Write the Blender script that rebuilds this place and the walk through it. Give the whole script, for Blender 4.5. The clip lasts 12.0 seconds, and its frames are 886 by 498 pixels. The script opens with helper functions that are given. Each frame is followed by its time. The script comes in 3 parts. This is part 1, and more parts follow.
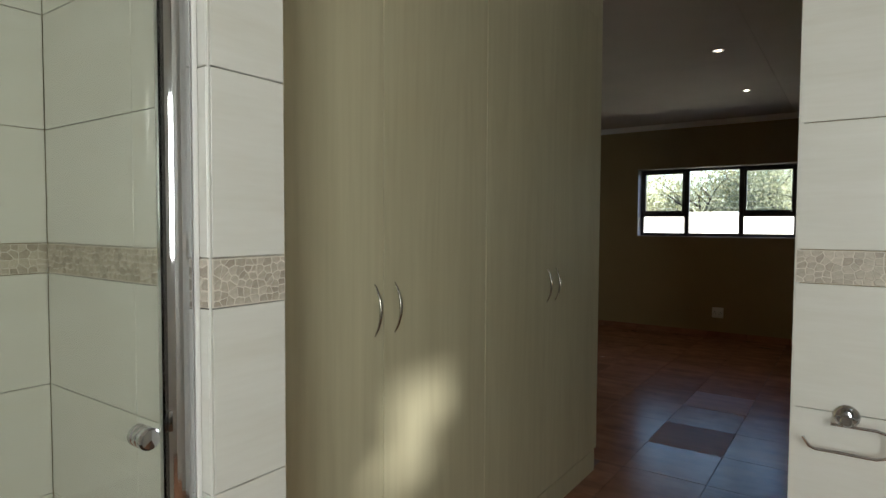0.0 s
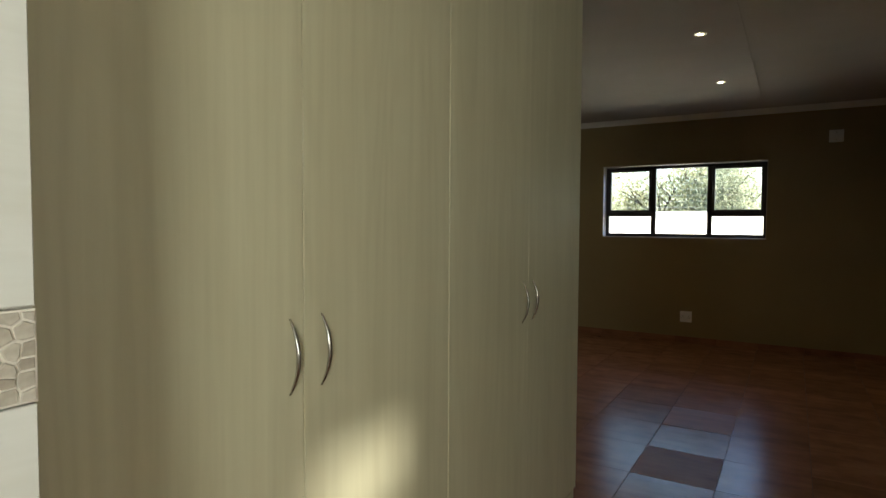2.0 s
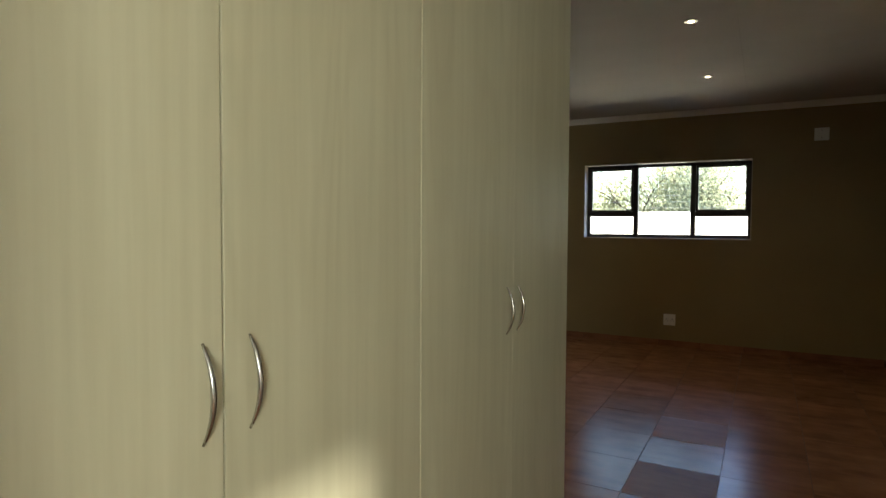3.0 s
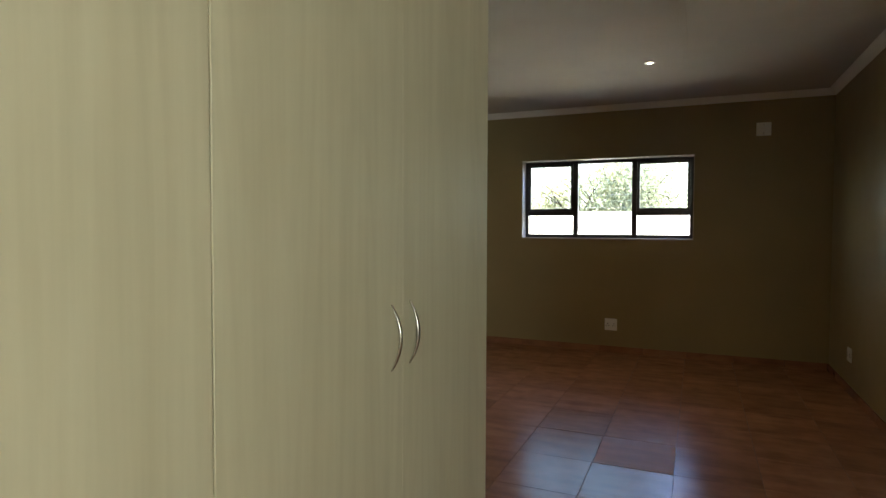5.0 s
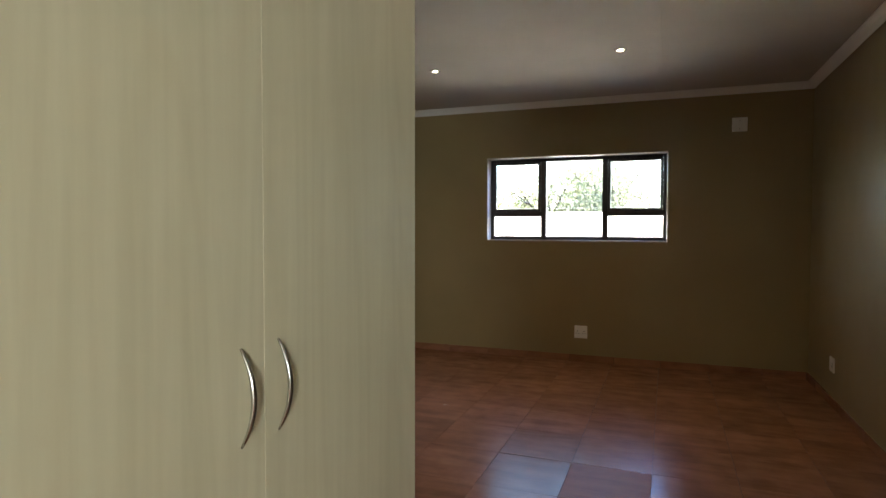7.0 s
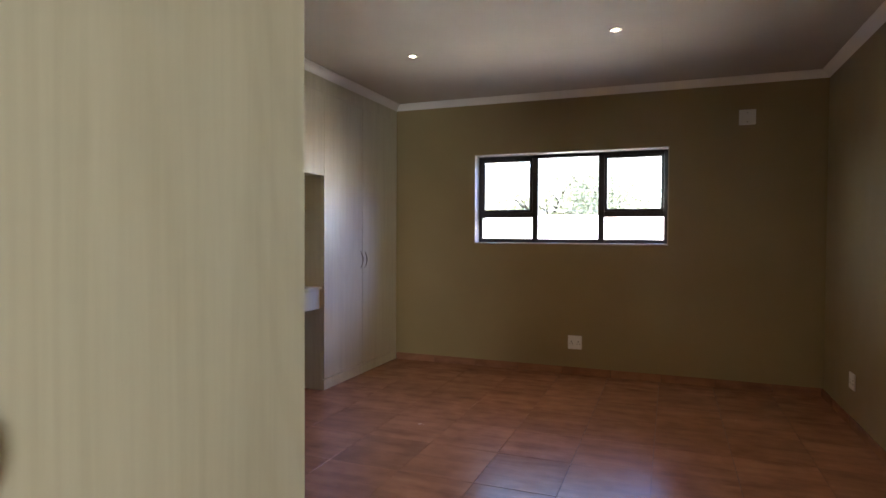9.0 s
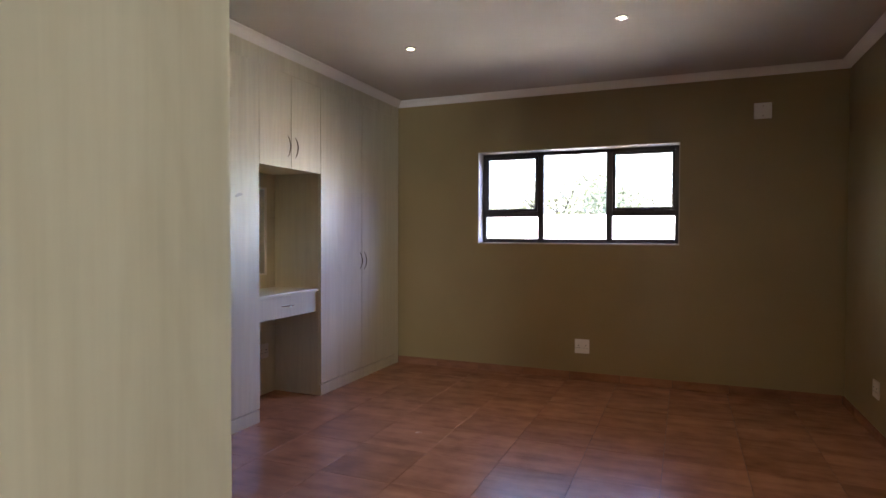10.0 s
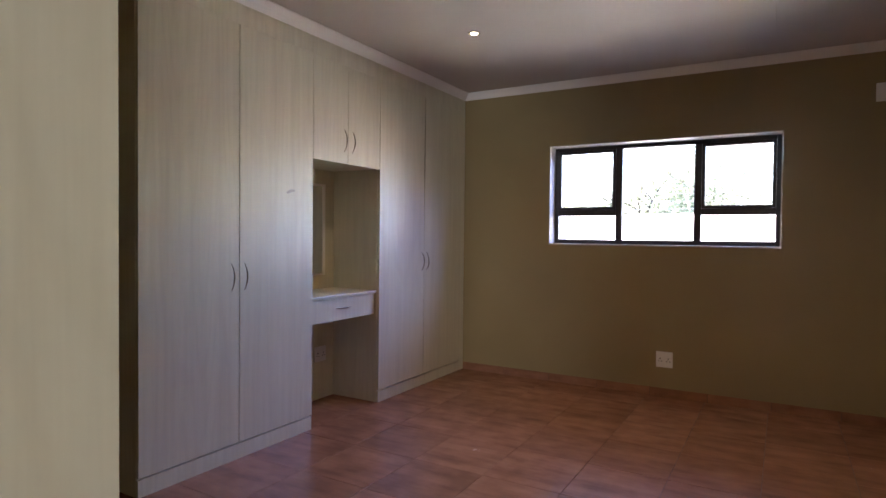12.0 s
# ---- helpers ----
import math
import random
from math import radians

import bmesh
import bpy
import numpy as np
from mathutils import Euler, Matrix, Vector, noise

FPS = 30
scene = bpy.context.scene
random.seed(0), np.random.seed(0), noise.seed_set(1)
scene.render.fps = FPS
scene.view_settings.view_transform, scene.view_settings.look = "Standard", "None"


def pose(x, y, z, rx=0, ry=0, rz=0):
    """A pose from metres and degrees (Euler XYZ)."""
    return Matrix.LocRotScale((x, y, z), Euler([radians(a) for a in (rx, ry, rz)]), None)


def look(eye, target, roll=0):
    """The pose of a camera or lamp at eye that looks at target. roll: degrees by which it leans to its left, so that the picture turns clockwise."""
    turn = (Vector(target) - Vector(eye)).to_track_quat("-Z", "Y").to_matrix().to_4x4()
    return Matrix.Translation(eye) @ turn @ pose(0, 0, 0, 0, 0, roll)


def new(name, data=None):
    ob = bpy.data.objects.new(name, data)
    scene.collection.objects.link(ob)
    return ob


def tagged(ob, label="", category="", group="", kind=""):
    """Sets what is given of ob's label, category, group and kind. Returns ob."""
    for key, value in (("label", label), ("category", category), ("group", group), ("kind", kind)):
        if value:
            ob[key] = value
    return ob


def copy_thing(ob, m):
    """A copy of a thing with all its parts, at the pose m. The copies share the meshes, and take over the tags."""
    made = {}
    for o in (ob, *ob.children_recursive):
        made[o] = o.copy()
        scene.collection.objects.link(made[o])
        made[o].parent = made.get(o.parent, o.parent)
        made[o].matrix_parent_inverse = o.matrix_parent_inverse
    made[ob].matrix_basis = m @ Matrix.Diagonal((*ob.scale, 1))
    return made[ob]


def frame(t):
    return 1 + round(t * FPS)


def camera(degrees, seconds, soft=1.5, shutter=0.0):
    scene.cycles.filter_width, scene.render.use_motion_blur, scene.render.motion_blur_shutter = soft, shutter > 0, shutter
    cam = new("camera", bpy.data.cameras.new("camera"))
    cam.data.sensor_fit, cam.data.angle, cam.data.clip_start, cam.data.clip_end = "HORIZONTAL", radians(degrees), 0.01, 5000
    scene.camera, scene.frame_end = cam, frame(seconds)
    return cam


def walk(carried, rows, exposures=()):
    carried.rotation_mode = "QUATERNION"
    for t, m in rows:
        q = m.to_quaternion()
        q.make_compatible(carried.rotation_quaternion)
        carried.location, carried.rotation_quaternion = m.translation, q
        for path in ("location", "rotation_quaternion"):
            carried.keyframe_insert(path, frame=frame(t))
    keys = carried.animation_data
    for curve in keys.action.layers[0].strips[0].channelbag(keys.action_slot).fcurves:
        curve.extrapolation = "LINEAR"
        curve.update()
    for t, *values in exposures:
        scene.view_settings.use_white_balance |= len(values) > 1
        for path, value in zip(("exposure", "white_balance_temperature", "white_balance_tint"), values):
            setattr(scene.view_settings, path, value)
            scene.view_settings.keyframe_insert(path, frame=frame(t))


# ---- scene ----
cam = camera(74.2, 12.0)
PATH = [
    (0, (0.21, 0.188, 1.37), (-0.939, 1.823, 1.285), 0.3),
    (0.5, (0.119, 0.269, 1.362), (-1.003, 1.923, 1.277), 0.2),
    (1, (0.032, 0.357, 1.366), (-1.05, 2.037, 1.279), 0.2),
    (1.5, (-0.035, 0.486, 1.377), (-1.084, 2.187, 1.29), 0.3),
    (2, (-0.078, 0.634, 1.385), (-1.104, 2.349, 1.297), 0.3),
    (2.5, (-0.143, 0.752, 1.388), (-1.139, 2.484, 1.298), 0.2),
    (3, (-0.212, 0.893, 1.37), (-1.172, 2.645, 1.288), 0.3),
    (5, (-0.298, 1.473, 1.348), (-1.094, 3.307, 1.273), 0.2),
    (5.5, (-0.31, 1.59, 1.35), (-1.077, 3.436, 1.276), 0.2),
    (6, (-0.324, 1.716, 1.349), (-1.068, 3.571, 1.278), 0.1),
    (6.5, (-0.331, 1.818, 1.35), (-1.057, 3.681, 1.278), 0.2),
    (7, (-0.333, 1.938, 1.354), (-1.047, 3.805, 1.283), 0.1),
    (9, (-0.314, 2.417, 1.307), (-1.038, 4.281, 1.258), 0.3),
    (9.5, (-0.323, 2.523, 1.303), (-1.06, 4.382, 1.255), 0.2),
    (10, (-0.292, 2.618, 1.299), (-1.055, 4.467, 1.253), 0.2),
    (10.5, (-0.254, 2.698, 1.297), (-1.069, 4.524, 1.254), 0.3),
    (11, (-0.26, 2.797, 1.294), (-1.142, 4.592, 1.253), 0.3),
    (11.5, (-0.287, 2.877, 1.296), (-1.229, 4.64, 1.248), 0.5),
    (12, (-0.321, 2.961, 1.293), (-1.325, 4.69, 1.247), 0.6),
]
EXPOSURES = [(0.0, 2.6, 6600, 8), (1.5, 2.86, 6850, 5), (3.0, 3.40, 6950, 5), (5.5, 3.95, 6650, 5), (7.0, 4.28, 6500, 10), (9.0, 4.68, 6300, 17), (12.0, 4.78, 6050, 24)]
walk(cam, [(t, look(eye, target, roll)) for t, eye, target, roll in PATH], EXPOSURES)

# ---------------------------------------------------------------- world, sun, lamps
SUN_DIR = Vector((0.82, -0.42, 0.37)).normalized()      # towards the sun
world = bpy.data.worlds.new("world")
scene.world = world
world.use_nodes = True
wn = world.node_tree.nodes
sky = wn.new("ShaderNodeTexSky")
sky.sky_type = "NISHITA"
sky.sun_disc = False
sky.ozone_density = 2.5
sky.sun_elevation = math.asin(SUN_DIR.z)
sky.sun_rotation = math.atan2(SUN_DIR.x, SUN_DIR.y)
wn["Background"].inputs["Strength"].default_value = 0.15
world.node_tree.links.new(sky.outputs[0], wn["Background"].inputs["Color"])

sun = new("sun", bpy.data.lights.new("sun", "SUN"))
sun.data.energy, sun.data.angle, sun.data.color = 5.0, radians(3.5), (1.0, 0.97, 0.92)
sun.matrix_world = look((6, -6, 9), Vector((6, -6, 9)) - SUN_DIR)


def sky_lamp(name, eye, target, w, h, watts, colour):
    """An area lamp that stands in for sky light through a glazed opening."""
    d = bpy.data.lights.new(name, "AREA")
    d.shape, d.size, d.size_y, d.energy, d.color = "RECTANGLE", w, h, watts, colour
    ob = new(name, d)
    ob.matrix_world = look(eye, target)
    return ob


# the bathroom's window
sky_lamp("bathroom_window_skylight", (1.17, -1.30, 1.62), (-0.1, 0.6, 1.35), 0.75, 0.9, 8.6, (0.93, 0.99, 1.0))

# blue lamp added above the yard, in place of sky light slanting through the bedroom window
sky_lamp("added_sky_lamp_over_yard", (0.9, 10.8, 3.50), (-1.24, 7.9, 1.9), 4.2, 1.8, 24.0, (0.34, 0.455, 1.0))

# the beams of the three recessed downlights
DOWNLIGHTS = ((-0.645, 4.893), (-0.667, 6.415), (-2.142, 6.479))
for dx, dy in DOWNLIGHTS:
    beam = new("downlight_beam", bpy.data.lights.new("downlight_beam", "SPOT"))
    beam.data.energy, beam.data.color = 1.1, (1.0, 0.68, 0.38)
    beam.data.spot_size, beam.data.spot_blend, beam.data.shadow_soft_size = radians(150), 1.0, 0.03
    beam.matrix_world = look((dx, dy, 2.640), (dx, dy + 0.001, 0.0))


# ---------------------------------------------------------------- materials
def material(name, base, rough=0.5, metal=0.0, build=None, coat=0.0):
    m = bpy.data.materials.new(name)
    m.use_nodes = True
    nt = m.node_tree
    b = nt.nodes["Principled BSDF"]
    b.inputs["Base Color"].default_value = (*base, 1)
    b.inputs["Roughness"].default_value = rough
    b.inputs["Metallic"].default_value = metal
    b.inputs["Coat Weight"].default_value = coat
    if build:
        build(nt, b)
    return m


def coords(nt, scale=(1, 1, 1), spread=0.0):
    """Object coordinates, stretched; spread shifts them from object to object."""
    tc = nt.nodes.new("ShaderNodeTexCoord")
    mp = nt.nodes.new("ShaderNodeMapping")
    mp.inputs["Scale"].default_value = scale
    nt.links.new(tc.outputs["Object"], mp.inputs["Vector"])
    if spread:
        oi = nt.nodes.new("ShaderNodeObjectInfo")
        k = nt.nodes.new("ShaderNodeVectorMath")
        k.operation = "SCALE"
        k.inputs[0].default_value = (spread, spread * 1.7, spread * 2.3)
        nt.links.new(oi.outputs["Random"], k.inputs["Scale"])
        nt.links.new(k.outputs[0], mp.inputs["Location"])
    return mp.outputs[0]


def noise_tex(nt, vec, scale, detail=4.0, rough=0.55):
    n = nt.nodes.new("ShaderNodeTexNoise")
    n.inputs["Scale"].default_value = scale
    n.inputs["Detail"].default_value = detail
    n.inputs["Roughness"].default_value = rough
    nt.links.new(vec, n.inputs["Vector"])
    return n.outputs["Fac"]


def ramp(nt, fac, stops):
    r = nt.nodes.new("ShaderNodeValToRGB")
    els = r.color_ramp.elements
    while len(els) < len(stops):
        els.new(0.5)
    for e, (p, c) in zip(els, stops):
        e.position, e.color = p, (*c, 1) if len(c) == 3 else c
    nt.links.new(fac, r.inputs[0])
    return r.outputs[0]


def mix(nt, fac, a, b, mode="MIX"):
    m = nt.nodes.new("ShaderNodeMix")
    m.data_type, m.blend_type = "RGBA", mode
    for socket, v in ((m.inputs[0], fac), (m.inputs[6], a), (m.inputs[7], b)):
        if isinstance(v, (int, float)):
            socket.default_value = v
        elif isinstance(v, tuple):
            socket.default_value = (*v, 1)
        else:
            nt.links.new(v, socket)
    return m.outputs[2]


def bump(nt, b, height, strength, distance=0.002):
    k = nt.nodes.new("ShaderNodeBump")
    k.inputs["Strength"].default_value = strength
    k.inputs["Distance"].default_value = distance
    nt.links.new(height, k.inputs["Height"])
    nt.links.new(k.outputs[0], b.inputs["Normal"])


def span(nt, fac, lo, hi):
    r = nt.nodes.new("ShaderNodeMapRange")
    r.inputs["To Min"].default_value, r.inputs["To Max"].default_value = lo, hi
    nt.links.new(fac, r.inputs["Value"])
    return r.outputs[0]


def melamine_nodes(nt, b):
    v = coords(nt, (30, 30, 1.9), 3.0)
    fine = noise_tex(nt, v, 3.2, 6, 0.6)
    broad = noise_tex(nt, coords(nt, (7, 7, 0.30), 2.0), 1.3, 2)
    c = ramp(nt, fine, [(0.25, (0.580, 0.540, 0.360)), (0.52, (0.597, 0.557, 0.376)), (0.80, (0.609, 0.571, 0.391))])
    c2 = ramp(nt, broad, [(0.3, (0.93, 0.92, 0.90)), (0.7, (1.02, 1.02, 1.02))])
    streak = noise_tex(nt, coords(nt, (26, 26, 0.9), 5.0), 1.5, 3, 0.5)
    c3 = ramp(nt, streak, [(0.34, (0.955, 0.95, 0.94)), (0.62, (1.02, 1.02, 1.03))])
    c = mix(nt, 1.0, mix(nt, 1.0, c, c2, "MULTIPLY"), c3, "MULTIPLY")
    # faint cathedral figure: contour lines of a stretched noise
    swell = nt.nodes.new("ShaderNodeMath")
    swell.operation = "MULTIPLY"
    swell.inputs[1].default_value = 75.0
    nt.links.new(noise_tex(nt, coords(nt, (4.5, 4.5, 0.45), 4.0), 1.0, 1, 0.4), swell.inputs[0])
    rings = nt.nodes.new("ShaderNodeMath")
    rings.operation = "SINE"
    nt.links.new(swell.outputs[0], rings.inputs[0])
    c = mix(nt, 1.0, c, ramp(nt, rings.outputs[0], [(0.0, (1.0, 1.0, 1.0)), (0.85, (0.968, 0.962, 0.95))]), "MULTIPLY")
    nt.links.new(c, b.inputs["Base Color"])
    nt.links.new(span(nt, fine, 0.36, 0.42), b.inputs["Roughness"])
    b.inputs["Specular IOR Level"].default_value = 1.0
    b.inputs["Coat Weight"].default_value = 1.0
    b.inputs["Coat IOR"].default_value = 1.65
    b.inputs["Coat Roughness"].default_value = 0.56
    bump(nt, b, fine, 0.03, 0.001)


def paint_nodes(lo, hi, rough_lo, rough_hi, strength=0.15):
    def f(nt, b):
        v = coords(nt)
        blot = noise_tex(nt, v, 1.3, 3)
        grain = noise_tex(nt, v, 160, 3)
        nt.links.new(ramp(nt, blot, [(0.3, lo), (0.7, hi)]), b.inputs["Base Color"])
        nt.links.new(span(nt, noise_tex(nt, v, 6, 3), rough_lo, rough_hi), b.inputs["Roughness"])
        bump(nt, b, grain, strength, 0.0015)
    return f


def floor_tile_nodes(rough_lo, rough_hi):
    def f(nt, b):
        oi = nt.nodes.new("ShaderNodeObjectInfo")
        streak = noise_tex(nt, coords(nt, (1.9, 9, 1), 9.0), 1.5, 5, 0.58)
        cloud = noise_tex(nt, coords(nt, (1, 1, 1), 9.0), 5, 4)
        c = ramp(nt, streak, [(0.28, (0.16, 0.068, 0.036)), (0.47, (0.285, 0.130, 0.068)), (0.68, (0.37, 0.180, 0.095))])
        c = mix(nt, 0.5, c, ramp(nt, cloud, [(0.33, (0.19, 0.100, 0.063)), (0.67, (0.36, 0.195, 0.122))]))
        tone = ramp(nt, oi.outputs["Random"], [(0.0, (0.87, 0.85, 0.84)), (1.0, (1.05, 1.03, 1.02))])
        nt.links.new(mix(nt, 1.0, c, tone, "MULTIPLY"), b.inputs["Base Color"])
        nt.links.new(span(nt, cloud, rough_lo, rough_hi), b.inputs["Roughness"])
        b.inputs["Specular IOR Level"].default_value = 0.21
        bump(nt, b, streak, 0.10, 0.0015)
    return f


def wall_tile_nodes(nt, b):
    vein = noise_tex(nt, coords(nt, (1.2, 7, 1.2), 6.0), 2.4, 7, 0.62)
    fine = noise_tex(nt, coords(nt, (2.5, 30, 2.5), 6.0), 4, 3)
    c = ramp(nt, vein, [(0.2, (0.610, 0.595, 0.530)), (0.50, (0.655, 0.647, 0.597)), (0.8, (0.685, 0.680, 0.640))])
    c = mix(nt, 0.15, c, ramp(nt, fine, [(0.3, (0.60, 0.57, 0.49)), (0.7, (0.76, 0.745, 0.68))]))
    nt.links.new(c, b.inputs["Base Color"])
    b.inputs["Roughness"].default_value = 0.24


def stone_nodes(nt, b):
    oi = nt.nodes.new("ShaderNodeObjectInfo")
    n = noise_tex(nt, coords(nt), 90, 5)
    c = ramp(nt, oi.outputs["Random"], [(0.0, (0.37, 0.325, 0.265)), (0.5, (0.46, 0.415, 0.345)), (1.0, (0.56, 0.515, 0.44))])
    c = mix(nt, 1.0, c, ramp(nt, n, [(0.3, (0.80, 0.78, 0.75)), (0.7, (1.05, 1.05, 1.05))]), "MULTIPLY")
    nt.links.new(c, b.inputs["Base Color"])
    bump(nt, b, n, 0.35, 0.002)


def brushed_nodes(nt, b):
    nt.links.new(span(nt, noise_tex(nt, coords(nt, (90, 90, 4)), 6, 3), 0.16, 0.26), b.inputs["Roughness"])


def leaf_nodes(a, c):
    def f(nt, b):
        g = nt.nodes.new("ShaderNodeNewGeometry")
        col = ramp(nt, g.outputs["Random Per Island"], [(0.0, a), (1.0, c)])
        nt.links.new(col, b.inputs["Base Color"])
        tr = nt.nodes.new("ShaderNodeBsdfTranslucent")
        nt.links.new(col, tr.inputs["Color"])
        mx = nt.nodes.new("ShaderNodeMixShader")
        mx.inputs[0].default_value = 0.4
        nt.links.new(b.outputs[0], mx.inputs[1])
        nt.links.new(tr.outputs[0], mx.inputs[2])
        nt.links.new(mx.outputs[0], nt.nodes["Material Output"].inputs["Surface"])
    return f


def two_tone(a, c, scale, rough, strength):
    def f(nt, b):
        n = noise_tex(nt, coords(nt), scale, 6)
        nt.links.new(ramp(nt, n, [(0.3, a), (0.7, c)]), b.inputs["Base Color"])
        b.inputs["Roughness"].default_value = rough
        bump(nt, b, n, strength, 0.01)
    return f


def pane_material(name, tint):
    m = bpy.data.materials.new(name)
    m.use_nodes = True
    nt = m.node_tree
    nt.nodes.remove(nt.nodes["Principled BSDF"])
    fr = nt.nodes.new("ShaderNodeFresnel")
    fr.inputs["IOR"].default_value = 1.45
    tp = nt.nodes.new("ShaderNodeBsdfTransparent")
    tp.inputs["Color"].default_value = (*tint, 1)
    gl = nt.nodes.new("ShaderNodeBsdfGlossy")
    gl.inputs["Roughness"].default_value = 0.02
    mx = nt.nodes.new("ShaderNodeMixShader")
    nt.links.new(fr.outputs[0], mx.inputs[0])
    nt.links.new(tp.outputs[0], mx.inputs[1])
    nt.links.new(gl.outputs[0], mx.inputs[2])
    nt.links.new(mx.outputs[0], nt.nodes["Material Output"].inputs["Surface"])
    return m


def glow_material(name, colour, strength):
    m = bpy.data.materials.new(name)
    m.use_nodes = True
    b = m.node_tree.nodes["Principled BSDF"]
    b.inputs["Emission Color"].default_value = (*colour, 1)
    b.inputs["Emission Strength"].default_value = strength
    return m


M_MEL = material("melamine_oak", (0.6, 0.55, 0.4), 0.38, build=melamine_nodes)
M_CARCASS = material("carcass_edge", (0.30, 0.26, 0.19), 0.5, build=two_tone((0.26, 0.22, 0.16), (0.33, 0.29, 0.21), 8, 0.5, 0.05))
M_SMEAR = material("rubbed_mark", (0.43, 0.39, 0.30), 0.55)
M_OLIVE = material("olive_wall_paint", (0.24, 0.2, 0.12), 0.4, build=paint_nodes((0.257, 0.196, 0.088), (0.294, 0.226, 0.104), 0.34, 0.44))
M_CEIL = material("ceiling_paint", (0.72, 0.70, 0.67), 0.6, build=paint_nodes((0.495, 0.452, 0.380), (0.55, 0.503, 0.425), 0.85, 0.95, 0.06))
M_CORNICE = material("cornice_plaster", (0.78, 0.76, 0.71), 0.6, build=paint_nodes((0.80, 0.77, 0.71), (0.85, 0.83, 0.77), 0.55, 0.7, 0.05))
M_REVEAL = material("window_reveal_plaster", (0.7, 0.65, 0.55), 0.6, build=paint_nodes((0.44, 0.38, 0.29), (0.52, 0.46, 0.36), 0.5, 0.6, 0.1))
M_FLOOR = material("wood_look_floor_tile", (0.3, 0.16, 0.1), 0.25, build=floor_tile_nodes(0.19, 0.30))
M_FLOOR_MATT = material("worn_floor_tile", (0.3, 0.16, 0.1), 0.5, build=floor_tile_nodes(0.42, 0.55))
M_GROUT = material("dark_grout", (0.11, 0.065, 0.045), 0.85, build=two_tone((0.12, 0.064, 0.043), (0.18, 0.098, 0.064), 40, 0.85, 0.3))
M_TILE = material("cream_wall_tile", (0.7, 0.66, 0.57), 0.26, build=wall_tile_nodes)
M_TILE_GROUT = material("beige_grout", (0.42, 0.37, 0.30), 0.85, build=two_tone((0.52, 0.47, 0.40), (0.62, 0.57, 0.49), 60, 0.85, 0.3))
M_STONE = material("border_stone", (0.4, 0.35, 0.29), 0.5, build=stone_nodes)
M_STONE_BED = material("border_bedding", (0.62, 0.57, 0.49), 0.8, build=two_tone((0.64, 0.59, 0.51), (0.72, 0.67, 0.59), 60, 0.8, 0.3))
M_CHROME = material("chrome", (0.56, 0.57, 0.60), 0.05, 1.0)
M_NICKEL = material("brushed_nickel", (0.45, 0.43, 0.40), 0.2, 1.0, build=brushed_nodes)
M_BRONZE = material("dark_bronze_aluminium", (0.035, 0.031, 0.028), 0.42, build=two_tone((0.028, 0.025, 0.022), (0.042, 0.037, 0.033), 30, 0.42, 0.03))
M_WHITE = material("white_plastic", (0.78, 0.77, 0.74), 0.35)
M_DARK = material("socket_hole", (0.02, 0.02, 0.02), 0.6)
M_SEAL = material("white_seal", (0.75, 0.74, 0.71), 0.45)
M_MIRROR = material("mirror_silver", (0.86, 0.87, 0.87), 0.06, 1.0)
M_GLASS = pane_material("window_glass", (0.97, 0.985, 0.975))
M_SHOWER = pane_material("shower_glass", (0.955, 0.965, 0.915))
# grey tint only weakens the sun that makes the wardrobe's light patch
M_PATCH_PANE = pane_material("patch_dimming_pane", (0.38, 0.385, 0.39))
# dark tint holds back direct sun; the lamp inside gives the window's light
M_SUN_STOP = pane_material("sun_blocking_pane", (0.15, 0.16, 0.15))
M_LAMP = glow_material("downlight_glow", (1.0, 0.84, 0.62), 5)
M_YARD_WALL = material("boundary_wall_paint", (0.8, 0.79, 0.76), 0.8, build=two_tone((0.74, 0.73, 0.70), (0.82, 0.81, 0.78), 2.5, 0.8, 0.2))
# pier, much darker than the boundary wall
M_PIER = material("pier_grey", (0.2, 0.2, 0.21), 0.85, build=two_tone((0.10, 0.10, 0.11), (0.16, 0.16, 0.17), 6, 0.85, 0.3))
M_GROUND = material("dry_ground", (0.3, 0.27, 0.22), 0.9, build=two_tone((0.14, 0.125, 0.10), (0.24, 0.22, 0.185), 1.2, 0.9, 0.5))
M_BARK = material("bark", (0.16, 0.12, 0.09), 0.9, build=two_tone((0.03, 0.022, 0.016), (0.07, 0.052, 0.04), 14, 0.9, 0.6))
M_LEAF = material("olive_leaves", (0.09, 0.11, 0.045), 0.55, build=leaf_nodes((0.13, 0.135, 0.06), (0.34, 0.33, 0.19)))
M_LEAF_DARK = material("grey_green_leaves", (0.06, 0.085, 0.045), 0.55, build=leaf_nodes((0.12, 0.135, 0.085), (0.30, 0.315, 0.20)))
M_WIRE = material("galvanised_wire", (0.35, 0.36, 0.37), 0.45, 0.8)
M_ROOF = material("roof_sheet", (0.25, 0.24, 0.23), 0.5, build=two_tone((0.2, 0.19, 0.18), (0.3, 0.29, 0.28), 3, 0.5, 0.1))


# ---------------------------------------------------------------- mesh helpers
def mesh_of(bm, name, material_, smooth=False):
    me = bpy.data.meshes.new(name)
    bmesh.ops.recalc_face_normals(bm, faces=bm.faces)
    if smooth:
        for f in bm.faces:
            f.smooth = True
    bm.to_mesh(me)
    bm.free()
    me.materials.append(material_)
    return me


def part(name, bm, material_, parent=None, label="", smooth=False):
    ob = new(name, mesh_of(bm, name, material_, smooth))
    if parent:
        ob.parent = parent
    if label:
        ob["label"] = label
    return ob


